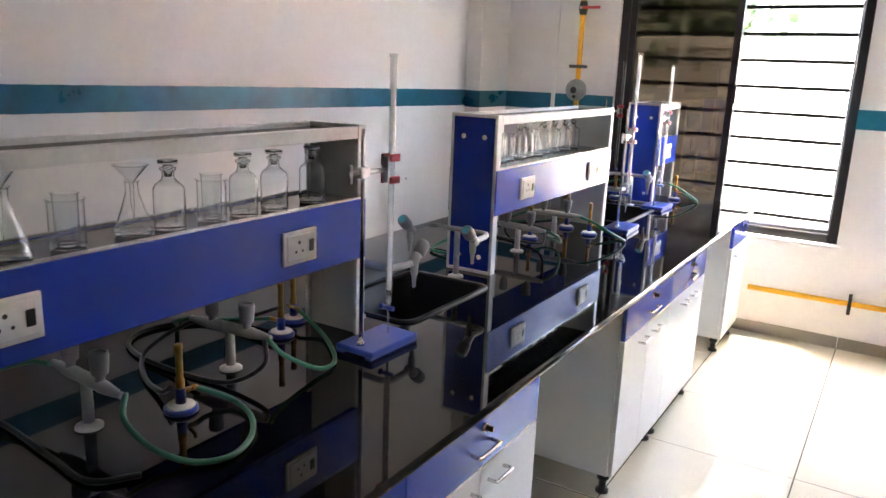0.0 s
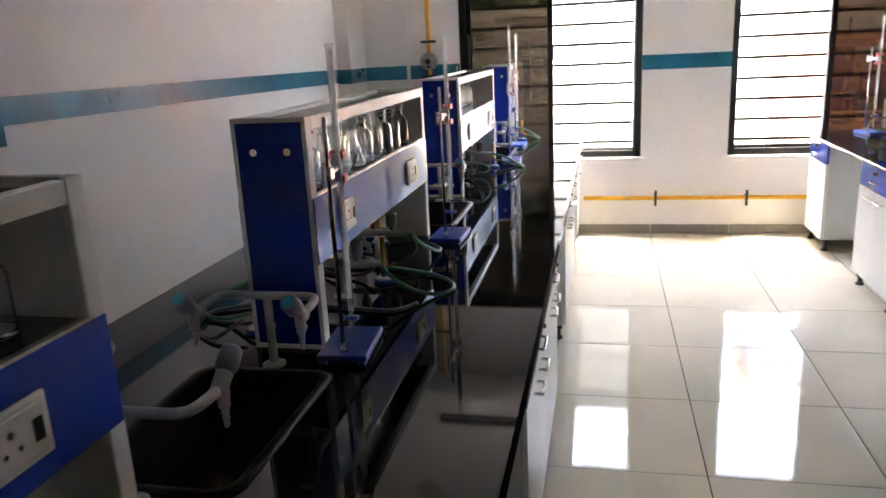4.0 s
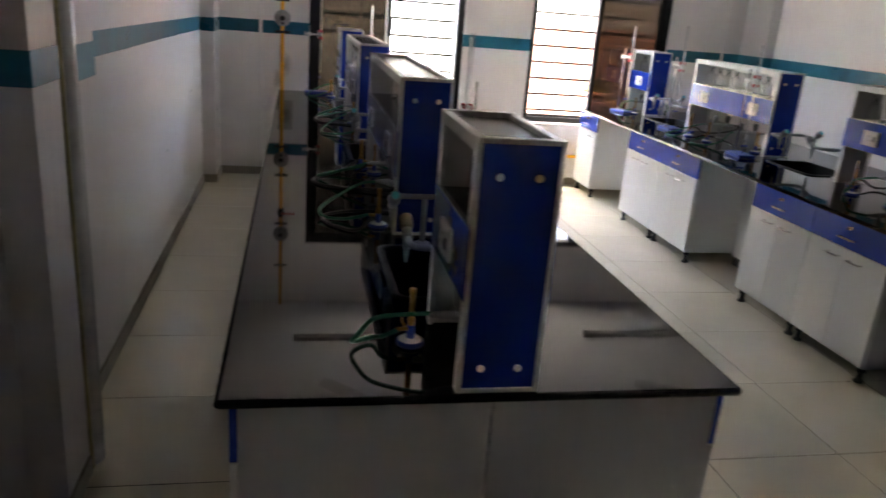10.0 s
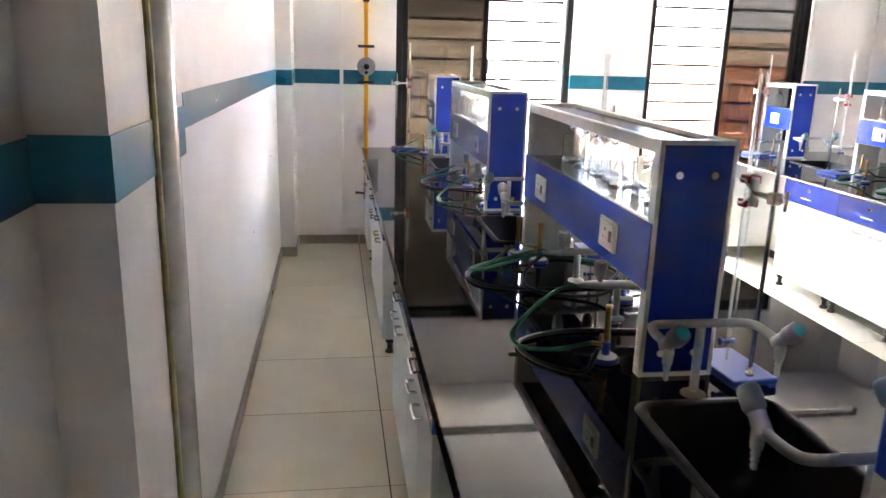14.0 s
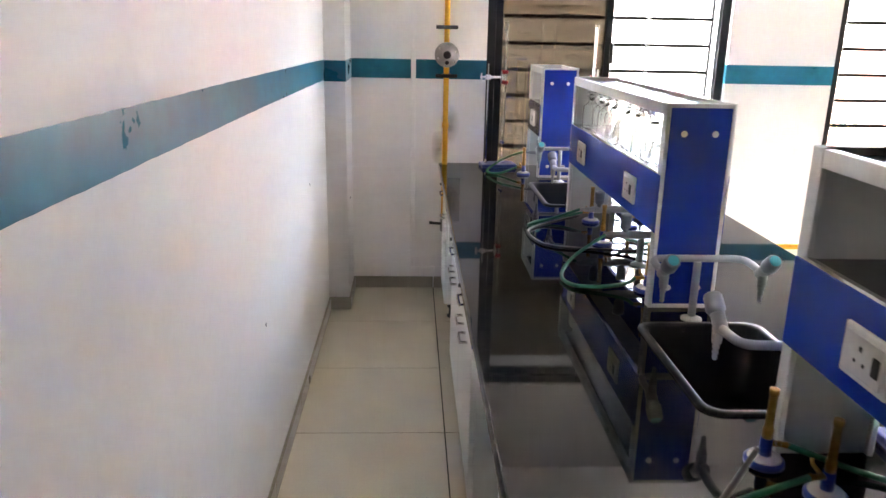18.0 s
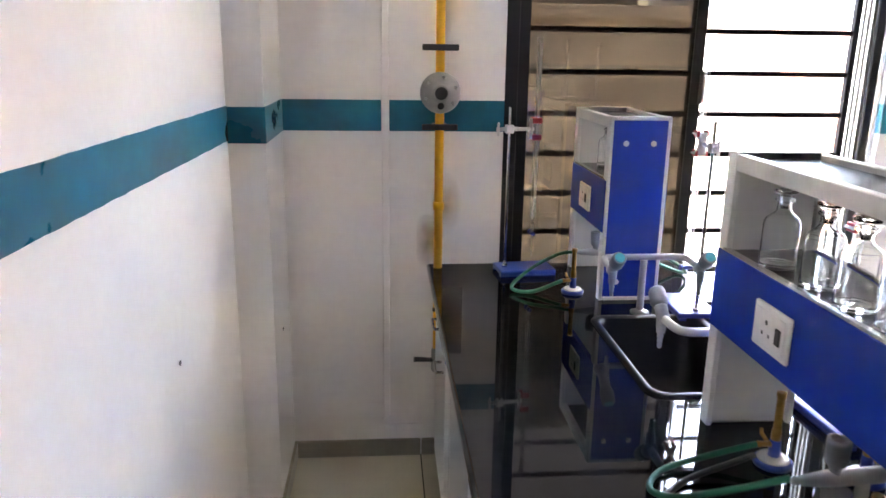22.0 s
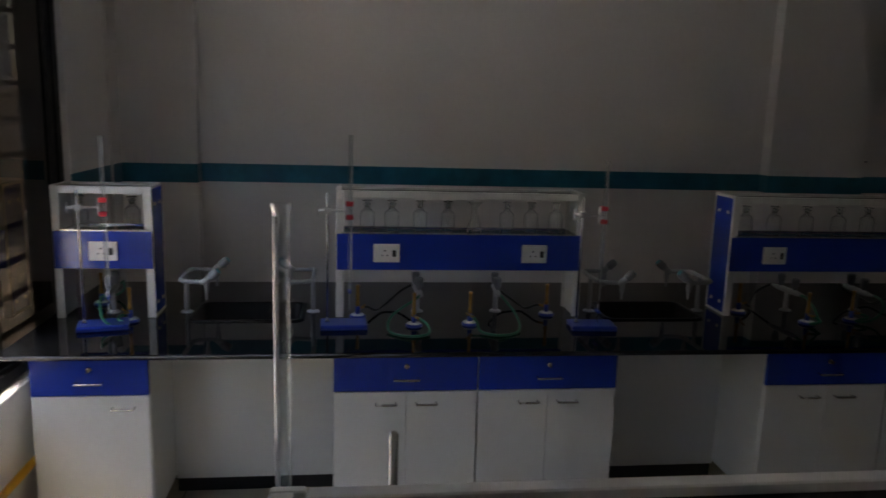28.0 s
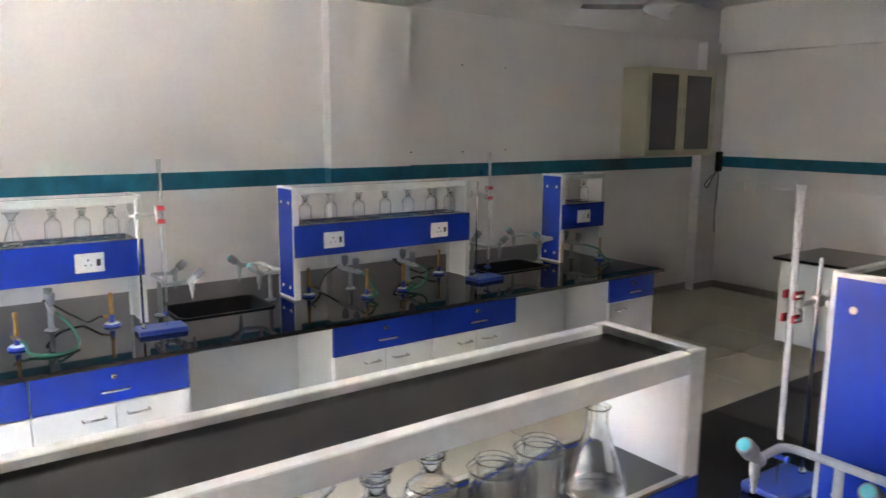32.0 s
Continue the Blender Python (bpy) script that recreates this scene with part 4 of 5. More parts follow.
# ---- retort stands with burettes ----
def stand():
    s = thing("retort_stand", "retort stand with a blue cast base, steel rod and burette", "retort stand", "retort stands on the benches")
    bm = bmesh.new()
    box(bm, -0.065, -0.105, 0.006, 0.065, 0.105, 0.024, bevel=0.005, seg=2)
    for x in (-0.06, 0.04):
        box(bm, x, -0.105, 0, x + 0.02, 0.105, 0.007)
    part("base", bm, BLUEPAINT, s)
    part("rod", lathe(bmesh.new(), [(0.0055, 0.02), (0.0055, 0.61), (0.004, 0.613)], (0, 0.075, 0), 12), STEEL, s)
    part("nut", lathe(bmesh.new(), [(0.011, 0.0242), (0.011, 0.033)], (0, 0.075, 0), 6), STEEL, s)
    cl = part("clamp", tube(bmesh.new(), [(0, 0.112, 0.535), (0, 0.075, 0.535), (0, -0.015, 0.535)], [0.006, 0.0085, 0.0055], 10), CLAMPM, s, "cast burette clamp")
    part("boss", B(-0.012, 0.060, 0.520, 0.012, 0.090, 0.550, bevel=0.003), CLAMPM, cl)
    part("wing_screw", box(box(B(-0.005, 0.112, 0.511, 0.005, 0.119, 0.531, bevel=0.002), -0.005, 0.112, 0.539, 0.005, 0.119, 0.559, bevel=0.002), -0.004, 0.110, 0.528, 0.004, 0.122, 0.542, bevel=0.001), CLAMPM, cl)
    for z in (0.506, 0.566):
        part("jaw", box(B(-0.019, -0.040, z - 0.010, -0.0095, -0.006, z + 0.010, bevel=0.002), 0.0095, -0.040, z - 0.010, 0.019, -0.006, z + 0.010, bevel=0.002), RED, cl, "red rubber clamp jaw")
        part("finger", tube(bmesh.new(), [(0, -0.004, 0.535), (0.014, -0.008, 0.535 + (z - 0.535) * 0.55), (0.021, -0.018, z), (0.021, -0.038, z)], [0.006, 0.005, 0.004, 0.003], 8), CLAMPM, cl)
    part("cross_plate", B(-0.012, -0.010, 0.500, 0.012, -0.002, 0.572, bevel=0.002), CLAMPM, cl)
    bx, by = 0.0, -0.026
    bu = part("burette", shell([(0.0045, 0.195), (0.0083, 0.20), (0.0093, 0.212), (0.0093, 0.858), (0.0116, 0.865), (0.0116, 0.868)], 0.0014, 0.0, 20, (bx, by, 0), closed=False), BURGLASS, s, "graduated glass burette")
    stripe = bmesh.new()
    arc = [(bx + 0.0096 * math.cos(radians(a)), by + 0.0096 * math.sin(radians(a))) for a in range(246, 345, 12)]
    low, high = [stripe.verts.new((x, y, 0.215)) for x, y in arc], [stripe.verts.new((x, y, 0.855)) for x, y in arc]
    for k in range(len(arc) - 1):
        stripe.faces.new((low[k], low[k + 1], high[k + 1], high[k])).smooth = True
    part("enamel_stripe", stripe, ENAMEL, bu, "white enamel back stripe")
    part("tip", lathe(bmesh.new(), [(0.0015, 0.075), (0.0035, 0.10), (0.0035, 0.15), (0.006, 0.17), (0.0078, 0.20)], (bx, by, 0), 12), MILKGLASS, bu)
    part("stopcock", lathe(bmesh.new(), [(0.0065, -0.018), (0.0065, 0.012), (0.003, 0.014), (0.003, 0.02), (0.0095, 0.021), (0.0095, 0.027)], (bx, by, 0.165), 10, "x"), BLUEPAINT, bu, "blue stopcock")
    gm = bmesh.new()
    for k in range(46):
        z = 0.24 + k * 0.0135
        ring = [(bx + 0.0099 * math.cos(radians(a)), by + 0.0099 * math.sin(radians(a))) for a in range(264, 350 if k % 5 == 0 else 310, 12)]
        h = 0.0009 if k % 5 == 0 else 0.0006
        lo, hi = [gm.verts.new((x, y, z)) for x, y in ring], [gm.verts.new((x, y, z + h)) for x, y in ring]
        for q in range(len(ring) - 1):
            gm.faces.new((lo[q], lo[q + 1], hi[q + 1], hi[q])).smooth = True
    part("graduation", gm, MARKS, bu, "fine etched scale")
    return s


st = stand()
# how much higher than usual the burette and the clamp sit in a stand
BURETTE_LIFT = {0: -0.03, 1: 0.041, 2: -0.034, 3: -0.058, 4: 0.015, 5: 0.0, 6: 0.03, 7: -0.055, 8: -0.058}
# stands whose clamp arm reaches further out
REACH = {1: 0.025, 2: 0.020}
CLAMP_LIFT = {1: -0.06, 2: -0.035, 3: -0.055}
STANDS = [(0.165, -0.562, 178), (0.210, -1.346, 182), (0.200, -3.395, 178), (0.165, -4.565, 185), (-0.29, -0.118, 96),
          (2.725, -0.285, 14), (2.720, -1.336, 2), (2.685, -2.494, -3), (2.735, -4.452, 4)]
for i, (x, y, r) in enumerate(STANDS):
    m = pose(x, y, CT, 0, 0, r)
    o = st if i == 0 else copy_thing(st, m)
    o.matrix_basis = m
    lift = BURETTE_LIFT.get(i, 0.0)
    for c in o.children:
        if c.name.startswith("burette"):
            c.location.z += lift
            c.location.y -= REACH.get(i, 0.0)
        if c.name.startswith("clamp"):
            c.location.z += CLAMP_LIFT.get(i, 0.0)
            c.scale.y = 1 + REACH.get(i, 0.0) / 0.101
            c.location.y = 0.075 * (1 - c.scale.y)


# ---- glassware ----
def bottle():
    b = thing("reagent_bottle", "clear glass reagent bottle with a flat glass stopper", "bottle", "bottles on the rack shelves")
    part("body", shell([(0.0, 0.0025), (0.022, 0.0015), (0.030, 0.0), (0.0338, 0.003), (0.0345, 0.010), (0.0345, 0.082), (0.0336, 0.090), (0.0305, 0.097), (0.024, 0.103), (0.0175, 0.108), (0.0140, 0.113), (0.0132, 0.118), (0.0132, 0.128), (0.0178, 0.131), (0.0178, 0.136), (0.0130, 0.1375)], 0.0022, 0.009), GLASS, b)
    part("stopper", lathe(bmesh.new(), [(0.0085, 0.116), (0.0105, 0.137), (0.0100, 0.143), (0.0205, 0.1445), (0.0215, 0.1465), (0.0215, 0.1505), (0.0205, 0.1525), (0.019, 0.153)], n=24), THICKGLASS, b, "flat glass stopper")
    return b


def flask(scale=1.0, funnel=True):
    b = thing("conical_flask", "clear glass conical flask with a glass funnel in its neck" if funnel else "clear open glass conical flask with a white paper strip", "flask", "flasks on the rack shelves")
    k = scale
    part("body", shell([(0.0, 0.002), (0.034 * k, 0.0), (0.040 * k, 0.004), (0.0415 * k, 0.010), (0.0395 * k, 0.018), (0.017 * k, 0.085 * k), (0.0138 * k, 0.098 * k), (0.0138 * k, 0.117 * k), (0.0175 * k, 0.1205 * k)], 0.0018, 0.0055), GLASS, b)
    if not funnel:
        a, e = 0.0425, 0.0190
        paper = bmesh.new()
        paper.faces.new([paper.verts.new(p) for p in ((-a * 0.93, -0.006, 0.018), (-a * 0.93, 0.006, 0.018), (-e * 1.02, 0.005, 0.085 * k), (-e * 1.02, -0.005, 0.085 * k))])
        part("paper_strip", paper, PLATE, b, "white paper strip")
        return b
    part("funnel", shell([(0.0035, 0.056 * k), (0.0045, 0.116 * k), (0.010, 0.1235 * k), (0.035, 0.154 * k), (0.036, 0.155 * k)], 0.0014, 0.0), GLASS, b)
    return b


def beaker():
    b = thing("beaker", "clear glass beaker holding a smaller glass piece", "beaker", "beakers on the rack shelves")
    part("wall", shell([(0.0, 0.002), (0.029, 0.0), (0.0325, 0.003), (0.0335, 0.008), (0.0335, 0.093), (0.0365, 0.098)], 0.0018, 0.005), GLASS, b)
    part("inner_glass", shell([(0.0, 0.0075), (0.019, 0.0075), (0.022, 0.013), (0.0235, 0.104), (0.0262, 0.110)], 0.0015, 0.011), GLASS, b)
    return b


SHELF_Z = CT + 0.4047
pieces = {"o": bottle(), "f": flask(0.96), "F": flask(1.12), "n": flask(1.12, False), "k": beaker()}
placed = set()
# one row a rack, from its north end to its south end
ROWS = {(0, 0): "oo", (0, 1): "oooofookkn", (0, 2): "oookofkFoo", (0, 3): "ok", (1, 0): "oo", (1, 1): "oooofooo", (1, 2): "ooooooo", (1, 3): "oo"}
# where the pieces of the two long racks beside the aisle stand
SPOTS = {
    (0, 1): (-0.045, (-1.447, -1.575, -1.69, -1.80, -1.895, -1.985, -2.072, -2.165, -2.255, -2.365)),
    (0, 2): (0.034, (-3.485, -3.633, -3.735, -3.825, -3.945, -4.033, -4.185, -4.307, -4.405, -4.49)),
    (1, 1): (-0.02, (-1.442, -1.561, -1.697, -1.831, -1.963, -2.124, -2.245, -2.37)),
    (1, 2): (-0.02, (-3.36, -3.517, -3.70, -3.87, -4.036, -4.199, -4.34)),
}
for (bench, i), row in ROWS.items():
    cx = (IX, EX)[bench]
    a, b = RACKS[bench][i]
    n = len(row)
    known = SPOTS.get((bench, i))
    for k, ch in enumerate(row):
        margin = 0.085 if n > 2 else 0.11
        y = a - margin - (abs(b - a) - 2 * margin) * k / max(n - 1, 1) + random.uniform(-0.008, 0.008)
        x = cx + random.uniform(-0.022, 0.022)
        if known:
            x, y = cx + known[0] + random.uniform(-0.008, 0.008), known[1][k]
        m = pose(x, y, SHELF_Z, 0, 0, random.uniform(0, 360))
        if ch in placed:
            copy_thing(pieces[ch], m)
        else:
            pieces[ch].matrix_basis = m
            placed.add(ch)

# ---- gas line on the north wall ----
gp = thing("gas_pipe", "yellow painted gas pipe running down the wall", "pipe")
part("riser", lathe(bmesh.new(), [(0.0165, 0.40), (0.0165, 3.0)], (-0.61, -0.05, 0), 16), YELLOW, gp)
part("socket_joint", lathe(bmesh.new(), [(0.0205, 1.05), (0.021, 1.08)], (-0.61, -0.05, 0), 16), YELLOW, gp)
for z in (1.358, 1.638, 2.13, 2.57):
    c = part("pipe_clip", box(B(-0.675, -0.072, z - 0.011, -0.545, -0.060, z + 0.011, bevel=0.003), -0.635, -0.060, z - 0.011, -0.585, 0.0, z + 0.011), DARK, gp, "black saddle clip")
rg = thing("gas_regulator", "round grey cast gas regulator on the yellow pipe", "regulator", "regulators on the gas pipe")
part("body", lathe(bmesh.new(), [(0.02, 0.03), (0.066, 0.022), (0.073, 0.012), (0.073, -0.006), (0.064, -0.016), (0.035, -0.022), (0.030, -0.045), (0.024, -0.047)], (0, 0, 0), 30, "y"), ALU, rg)
part("cap", lathe(bmesh.new(), [(0.023, -0.0475), (0.019, -0.050), (0.006, -0.051)], (0, 0, 0), 20, "y"), DARK, rg, "black adjusting cap")
for k in range(6):
    a = radians(60 * k + 20)
    part("bolt", lathe(bmesh.new(), [(0.006, -0.0165), (0.006, -0.021)], (0.056 * math.cos(a), 0, 0.056 * math.sin(a)), 6, "y"), STEEL, rg)
part("vent", lathe(bmesh.new(), [(0.012, -0.018), (0.012, -0.034), (0.007, -0.035)], (0.0, 0, -0.045), 10, "y"), DARK, rg)
rg.matrix_basis = pose(-0.61, -0.075, 1.481)
copy_thing(rg, pose(-0.61, -0.075, 2.235))
vl = thing("gas_valve", "gas ball valve with a red lever handle", "valve")
part("body", lathe(bmesh.new(), [(0.021, -0.045), (0.026, -0.035), (0.026, -0.02), (0.031, -0.01), (0.031, 0.01), (0.026, 0.02), (0.026, 0.035), (0.021, 0.045)], (-0.61, -0.05, 2.02), 14), DARK, vl)
part("lever", B(-0.605, -0.095, 2.012, -0.475, -0.088, 2.03, bevel=0.003), REDLEVER, vl, "red lever")
part("stem", lathe(bmesh.new(), [(0.009, -0.025), (0.009, -0.05)], (-0.61, -0.05, 2.02), 10, "y"), STEEL, vl)
sc = thing("stopcock", "small black stopcock at the end of the gas pipe", "valve")
part("body", lathe(bmesh.new(), [(0.018, -0.05), (0.022, -0.04), (0.022, 0.04), (0.018, 0.05)], (-0.61, -0.05, 0.445), 12), ALU, sc)
part("lever", tube(bmesh.new(), [(-0.61, -0.05, 0.445), (-0.64, -0.06, 0.448), (-0.70, -0.07, 0.455)], [0.012, 0.009, 0.011], 8), DARK, sc)
hp = thing("gas_pipe", "yellow gas pipe running low along the wall", "pipe")
part("run", lathe(bmesh.new(), [(0.0165, 0.655), (0.0165, 3.0)], (0, -0.05, 0.308), 16, "x"), YELLOW, hp)
for x in (1.235, 1.94):
    part("pipe_clip", box(B(x - 0.010, -0.072, 0.243, x + 0.010, -0.058, 0.373, bevel=0.003), x - 0.010, -0.058, 0.288, x + 0.010, 0.0, 0.328), DARK, hp, "black saddle clip")
cd = thing("conduit", "white painted cable conduit on the wall", "conduit")
part("upright", box(B(-0.820, -0.012, 0.145, -0.794, 0, 3.0, bevel=0.002), -0.777, -0.008, 0.145, -0.767, 0, 1.33), WALL, cd)
part("foot_run", B(-0.820, -0.012, 0.125, -0.66, 0, 0.144, bevel=0.002), WALL, cd)
cd2 = thing("conduit", "white painted cable conduit on the wall", "conduit")
part("upright", B(3.86, -0.012, 0.08, 3.88, 0, 3.0, bevel=0.002), WALL, cd2)
stain = part("wall_stain", B(-0.07, 0, -0.14, 0.07, 0.002, 0.14), STAIN)
stain.location = (-0.578, -0.0035, 1.06)
stain2 = part("wall_stain", B(-0.05, 0, -0.10, 0.05, 0.002, 0.10), STAIN)
stain2.location = (-0.64, -0.0035, 0.92)
tagged(stain2, "small brown rust stain on the wall beside the pipe", "stain", kind="structure")
tagged(stain, "faint rusty stain on the wall behind the pipe", "stain", kind="structure")
for x, y, z in ((XW, -2.278, 0.658), (-1.183, -0.2, 0.64), (XW, -1.1, 0.9), (XE - 0.0015, -4.867, 1.55), (XE - 0.0015, -5.381, 1.547), (XE - 0.0015, -5.844, 1.555), (XE - 0.0015, -5.366, 2.246), (XE - 0.0015, -5.828, 2.243)):
    ho = part("wall_plug_hole", lathe(bmesh.new(), [(0.007, 0), (0.007, 0.0015)], (x, y, z), 8, "x"), DARK)
    tagged(ho, "small dark plug hole in the wall", "hole", "plug holes", kind="structure")


# ---- ceiling fans and tube lights ----
def fan():
    f = thing("ceiling_fan", "white three-bladed ceiling fan at rest", "fan", "ceiling fans")
    part("canopy", lathe(bmesh.new(), [(0.055, 0), (0.05, -0.04), (0.02, -0.07)], n=20), FANWHITE, f)
    part("downrod", lathe(bmesh.new(), [(0.011, -0.06), (0.011, -0.30)], n=10), FANWHITE, f)
    part("motor", lathe(bmesh.new(), [(0.03, -0.29), (0.105, -0.315), (0.115, -0.345), (0.105, -0.375), (0.06, -0.40), (0.02, -0.405)], n=26), FANWHITE, f)
    for k in range(3):
        a = radians(120 * k + 15)
        bl = bmesh.new()
        v = []
        for r, w, z in ((0.10, 0.035, -0.350), (0.17, 0.055, -0.352), (0.30, 0.062, -0.356), (0.56, 0.055, -0.360), (0.60, 0.03, -0.360)):
            for s in (-1, 1):
                x, y, zz = r, s * w, z + s * 0.008
                v.append(bl.verts.new((x * math.cos(a) - y * math.sin(a), x * math.sin(a) + y * math.cos(a), zz)))
        for i in range(4):
            bl.faces.new((v[2 * i], v[2 * i + 1], v[2 * i + 3], v[2 * i + 2]))
        g = bmesh.ops.extrude_face_region(bl, geom=list(bl.faces))
        for q in g["geom"]:
            if isinstance(q, bmesh.types.BMVert):
                q.co.z -= 0.003
        part("blade", bl, FANWHITE, f)
    return f


fn = fan()
fn.matrix_basis = pose(0.16, -2.82, ZC)
for x, y, r in ((2.70, -2.78, 20), (3.0, -6.32, 47), (0.16, -6.45, 70)):
    copy_thing(fn, pose(x, y, ZC, 0, 0, r))


def tube_light():
    t = thing("tube_light", "unlit fluorescent tube light under the ceiling", "tube light", "tube lights")
    part("housing", B(-0.61, -0.022, -0.035, 0.61, 0.022, 0.0, bevel=0.003), FANWHITE, t)
    part("tube", lathe(bmesh.new(), [(0.013, -0.58), (0.013, 0.58)], (0, 0, -0.052), 12, "x"), PLATE, t)
    part("end_cap", box(B(-0.605, -0.017, -0.07, -0.58, 0.017, -0.0355), 0.58, -0.017, -0.07, 0.605, 0.017, -0.0355), PLATE, t)
    return t


tl = tube_light()
tl.matrix_basis = pose(0.14, -0.93, ZC)
for x, y in ((3.0, -0.9), (0.12, -5.6), (2.95, -5.6), (1.4, -7.9)):
    copy_thing(tl, pose(x, y, ZC))

# ---- south end of the room ----
wc = thing("wall_cabinet", "cream steel wall cabinet with two smoked glass doors", "cabinet")
x0, x1, y0, y1, z0, z1 = 3.87, XE, -8.40, -7.33, 1.48, 2.32
shell = bmesh.new()
box(shell, x0 + 0.02, y0, z0, x1, y0 + 0.02, z1)
box(shell, x0 + 0.02, y1 - 0.02, z0, x1, y1, z1)
box(shell, x0 + 0.02, y0 + 0.02, z0, x1, y1 - 0.02, z0 + 0.02)
box(shell, x0 + 0.02, y0 + 0.02, z1 - 0.02, x1, y1 - 0.02, z1)
box(shell, x1 - 0.015, y0 + 0.02, z0 + 0.02, x1, y1 - 0.02, z1 - 0.02)
part("carcass", shell, CREAM, wc)
ym = (y0 + y1) / 2
for a, b in ((y0, ym - 0.002), (ym + 0.002, y1)):
    t = 0.06
    d = part("door", box(box(box(B(x0, a, z0, x0 + 0.019, a + t, z1), x0, b - t, z0, x0 + 0.019, b, z1), x0, a + t, z0, x0 + 0.019, b - t, z0 + t), x0, a + t, z1 - t, x0 + 0.019, b - t, z1), CREAM, wc)
    part("pane", B(x0 + 0.008, a + t, z0 + t, x0 + 0.012, b - t, z1 - t), CABGLASS, d, "smoked glass pane")
    part("handle", B(x0 - 0.015, (b - 0.03) if b < ym else (a + 0.022), 1.86, x0, (b - 0.022) if b < ym else (a + 0.03), 1.94, bevel=0.002), STEEL, d)
for z in (1.76, 2.04):
    part("shelf", B(x0 + 0.05, y0 + 0.021, z, x1 - 0.016, y1 - 0.021, z + 0.018), CREAM, wc)

db = thing("demonstration_bench", "white demonstration bench with a black stone top on black feet", "bench")
part("top", B(0.95, -7.85, 0.74, 2.37, -7.08, 0.765, bevel=0.004), GRANITE, db)
part("body", B(1.0, -7.80, 0.09, 2.33, -7.13, 0.739), WHITE, db)
for k in range(2):
    part("front_panel", B(1.005 + k * 0.66, -7.129, 0.10, 1.655 + k * 0.66, -7.112, 0.735, bevel=0.002), WHITE, db)
for x in (1.06, 2.26):
    for y in (-7.18, -7.75):
        part("foot", lathe(bmesh.new(), [(0.028, 0), (0.028, 0.012), (0.016, 0.02), (0.016, 0.09)], (x, y, 0), 12), DARK, db)
jb = thing("junction_box", "black junction box with loose cables in the corner", "junction box")
part("box", B(4.015, -8.83, 1.29, 4.0595, -8.755, 1.50, bevel=0.006), DARK, jb)
part("cable", tube(bmesh.new(), smooth_path([(4.04, -8.77, 1.29), (4.04, -8.70, 1.22), (4.045, -8.62, 1.12), (4.045, -8.58, 1.16), (4.05, -8.70, 1.25)], 6), 0.006, 6), DARK, jb)
part("cable", tube(bmesh.new(), smooth_path([(4.04, -8.80, 1.29), (4.045, -8.80, 1.05), (4.05, -8.79, 0.85), (4.05, -8.81, 0.62)], 6), 0.005, 6), HOSEBLACK, jb)
for x in (3.55, 3.8):
    o = part("wall_socket", B(x - 0.06, YS, 1.10, x + 0.06, YS + 0.012, 1.19, bevel=0.003), PLATE)
    tagged(o, "white wall socket plate", "socket", "wall sockets")
rc = tagged(part("cable_raceway", B(0.6, YS, 1.13, 3.45, YS + 0.018, 1.145), WALL), "thin white cable raceway along the end wall", "raceway")

# ---- trees beyond the yard ----
random.seed(4)


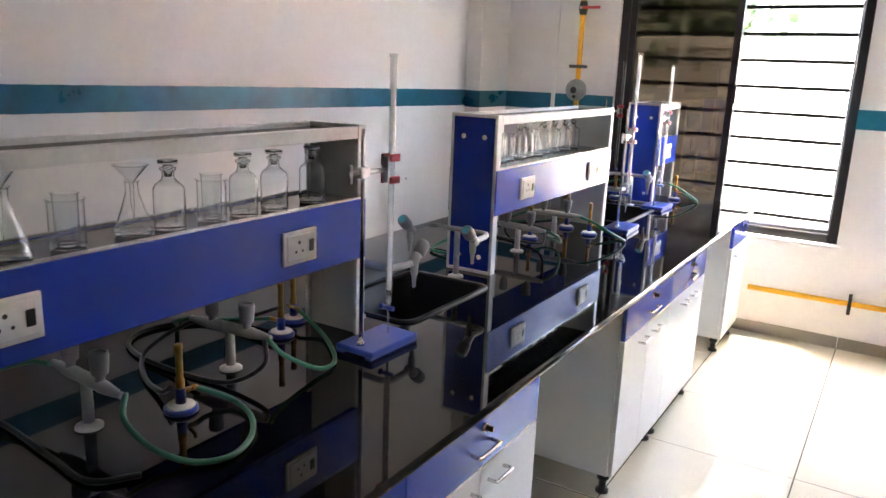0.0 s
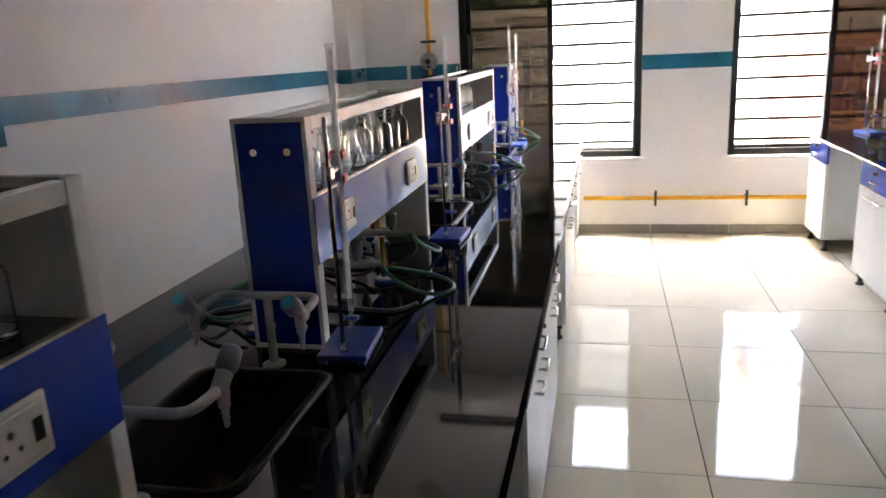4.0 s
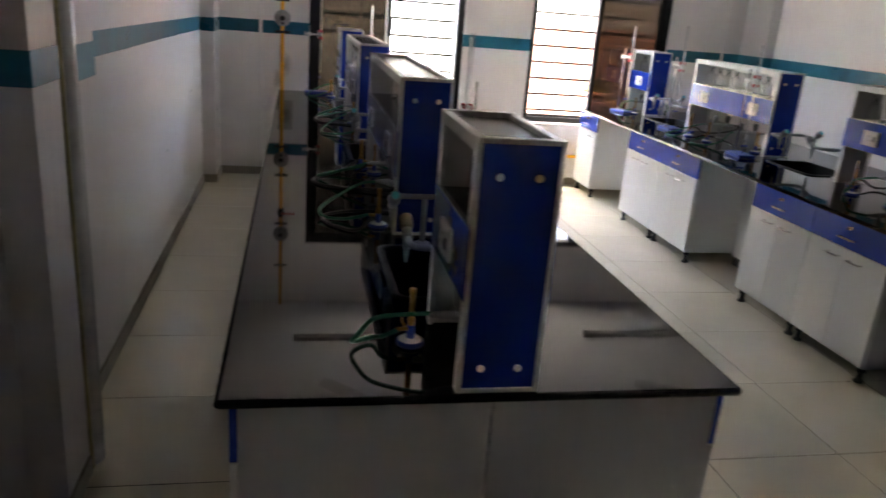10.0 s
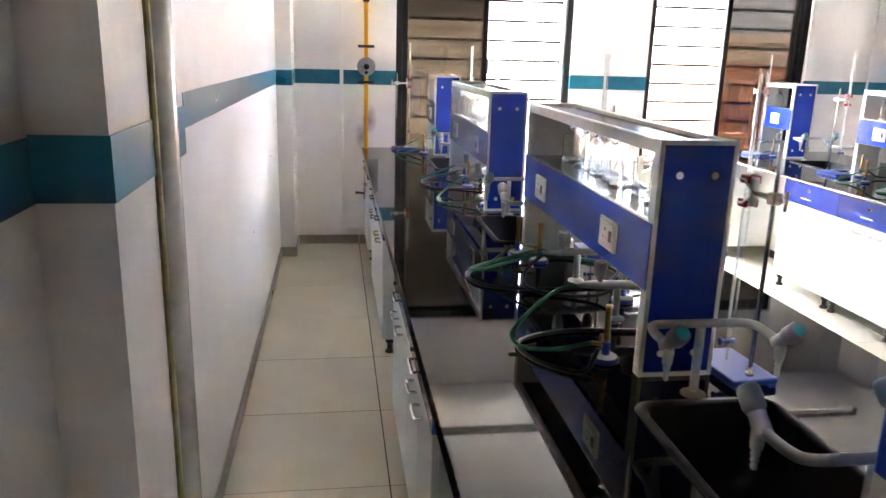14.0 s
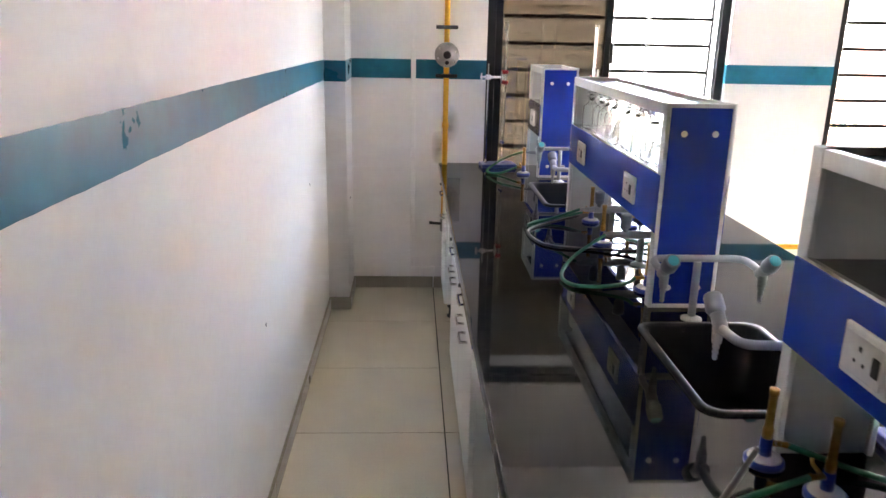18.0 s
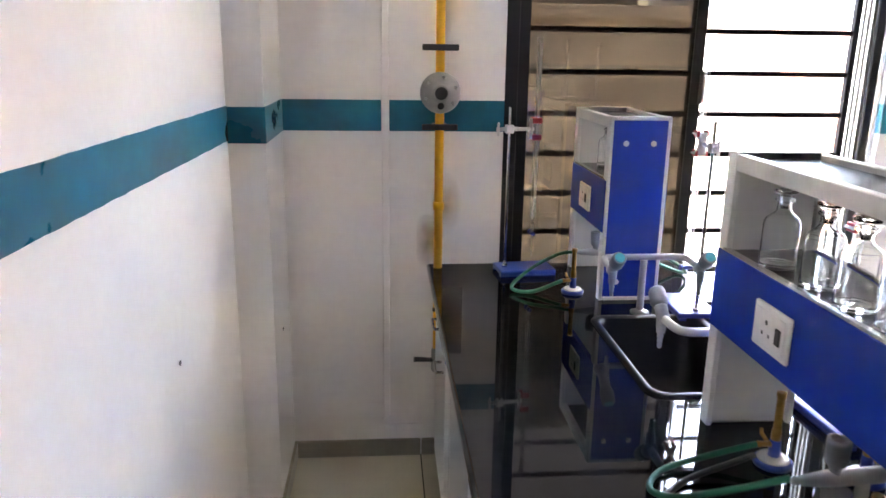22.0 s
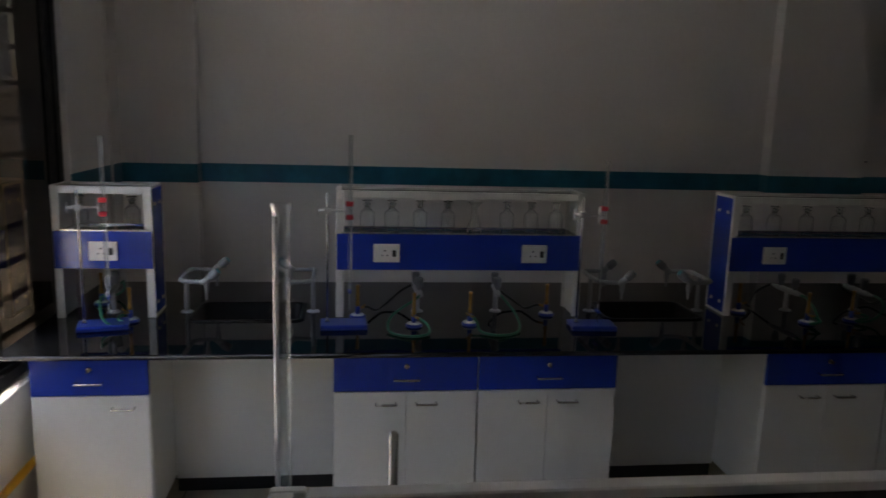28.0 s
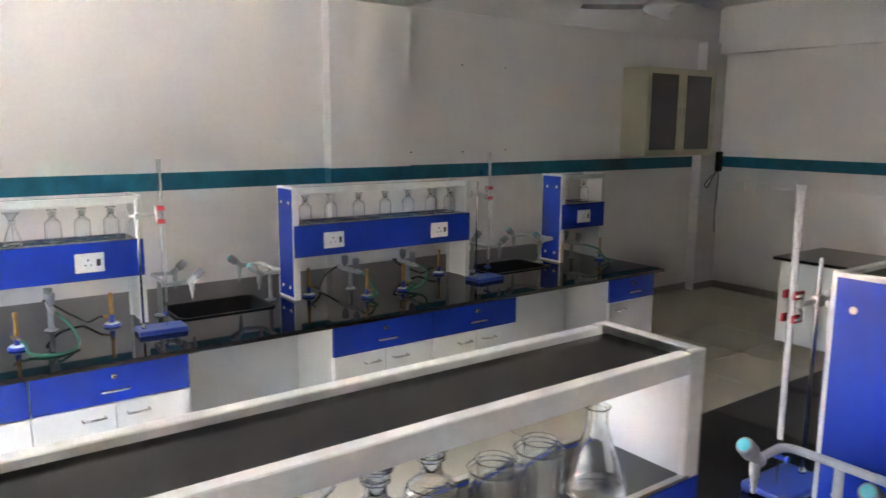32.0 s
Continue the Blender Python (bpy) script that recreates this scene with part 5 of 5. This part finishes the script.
def tree(x, y, h):
    t = thing("tree", "leafy tree beyond the boundary wall", "tree", "trees beyond the wall")
    t.location = (x, y, -0.35)
    part("trunk", tube(bmesh.new(), smooth_path([(0, 0, 0), (0.1, 0.05, h * 0.3), (0.0, 0.1, h * 0.62)], 4), [0.14 - 0.01 * k for k in range(9)], 8), STONE, t)
    cr = bmesh.new()
    for k in range(700):
        a, e, r = random.uniform(0, 6.283), random.uniform(-1, 1), random.random() ** 0.5
        px, py, pz = r * 1.5 * math.cos(a) * (1 - 0.4 * abs(e)), r * 1.5 * math.sin(a) * (1 - 0.4 * abs(e)), h * 0.72 + e * h * 0.28
        d = Vector((random.gauss(0, 1), random.gauss(0, 1), random.gauss(0, 0.6))).normalized()
        s = d.orthogonal().normalized() * 0.07
        c = Vector((px, py, pz))
        cr.faces.new([cr.verts.new(q) for q in (c - d * 0.14, c + s, c + d * 0.14, c - s)])
    part("crown", cr, LEAF, t)


for x, y, h in ((-3.6, 5.5, 3.6), (-1.2, 5.4, 3.2)):
    tree(x, y, h)

# a flowering shrub in the planter
FLOWER = material("yellow_petal", (0.75, 0.48, 0.04), 0.6, var=0.2, scale=20)
sh = thing("shrub", "low shrub with yellow flowers in the planter", "shrub")
lv, fw = bmesh.new(), bmesh.new()
for k in range(420):
    a, r = random.uniform(0, 6.283), random.random() ** 0.5
    p = Vector((4.2 + 0.28 * r * math.cos(a), 3.98 + 0.12 * r * math.sin(a), 0.5 + random.uniform(0.0, 0.36) * (1.2 - r)))
    d = Vector((random.gauss(0, 1), random.gauss(0, 1), random.gauss(0.4, 0.6))).normalized() * 0.035
    s = d.orthogonal().normalized() * 0.016
    q = fw if k % 3 == 0 else lv
    q.faces.new([q.verts.new(v) for v in (p - d, p + s, p + d, p - s)])
part("leaves", lv, LEAF, sh)
part("flowers", fw, FLOWER, sh, "yellow flowers")

# ---- floor ----
fl_bed = structure("floor", B(XW - TH, YS - TH, -0.15, XE + TH, YN + TH, -0.0015), GROUT, "polished ivory vitrified tile floor with thin dark joints", "floor")
tile_mesh = {}
xs = sorted([v for v in (1.824 + TILES[0] * k for k in range(-8, 8)) if XW < v < XE])
ys = sorted([v for v in (-1.223 - TILES[1] * k for k in range(-4, 18)) if YS < v < YN])
xs, ys = [XW] + xs + [XE], [YS] + ys + [YN]
for i in range(len(xs) - 1):
    for j in range(len(ys) - 1):
        w, d = round(xs[i + 1] - xs[i], 3), round(ys[j + 1] - ys[j], 3)
        if (w, d) not in tile_mesh:
            g = 0.0026
            tile_mesh[(w, d)] = mesh_of("tile", B(g, g, -0.006, w - g, d - g, 0.0, bevel=0.0008), TILE)
        o = new("tile", tile_mesh[(w, d)])
        o.parent = fl_bed
        o.location = (xs[i], ys[j], 0)
        o.rotation_euler = (radians(random.uniform(-0.03, 0.03)), radians(random.uniform(-0.03, 0.03)), 0)
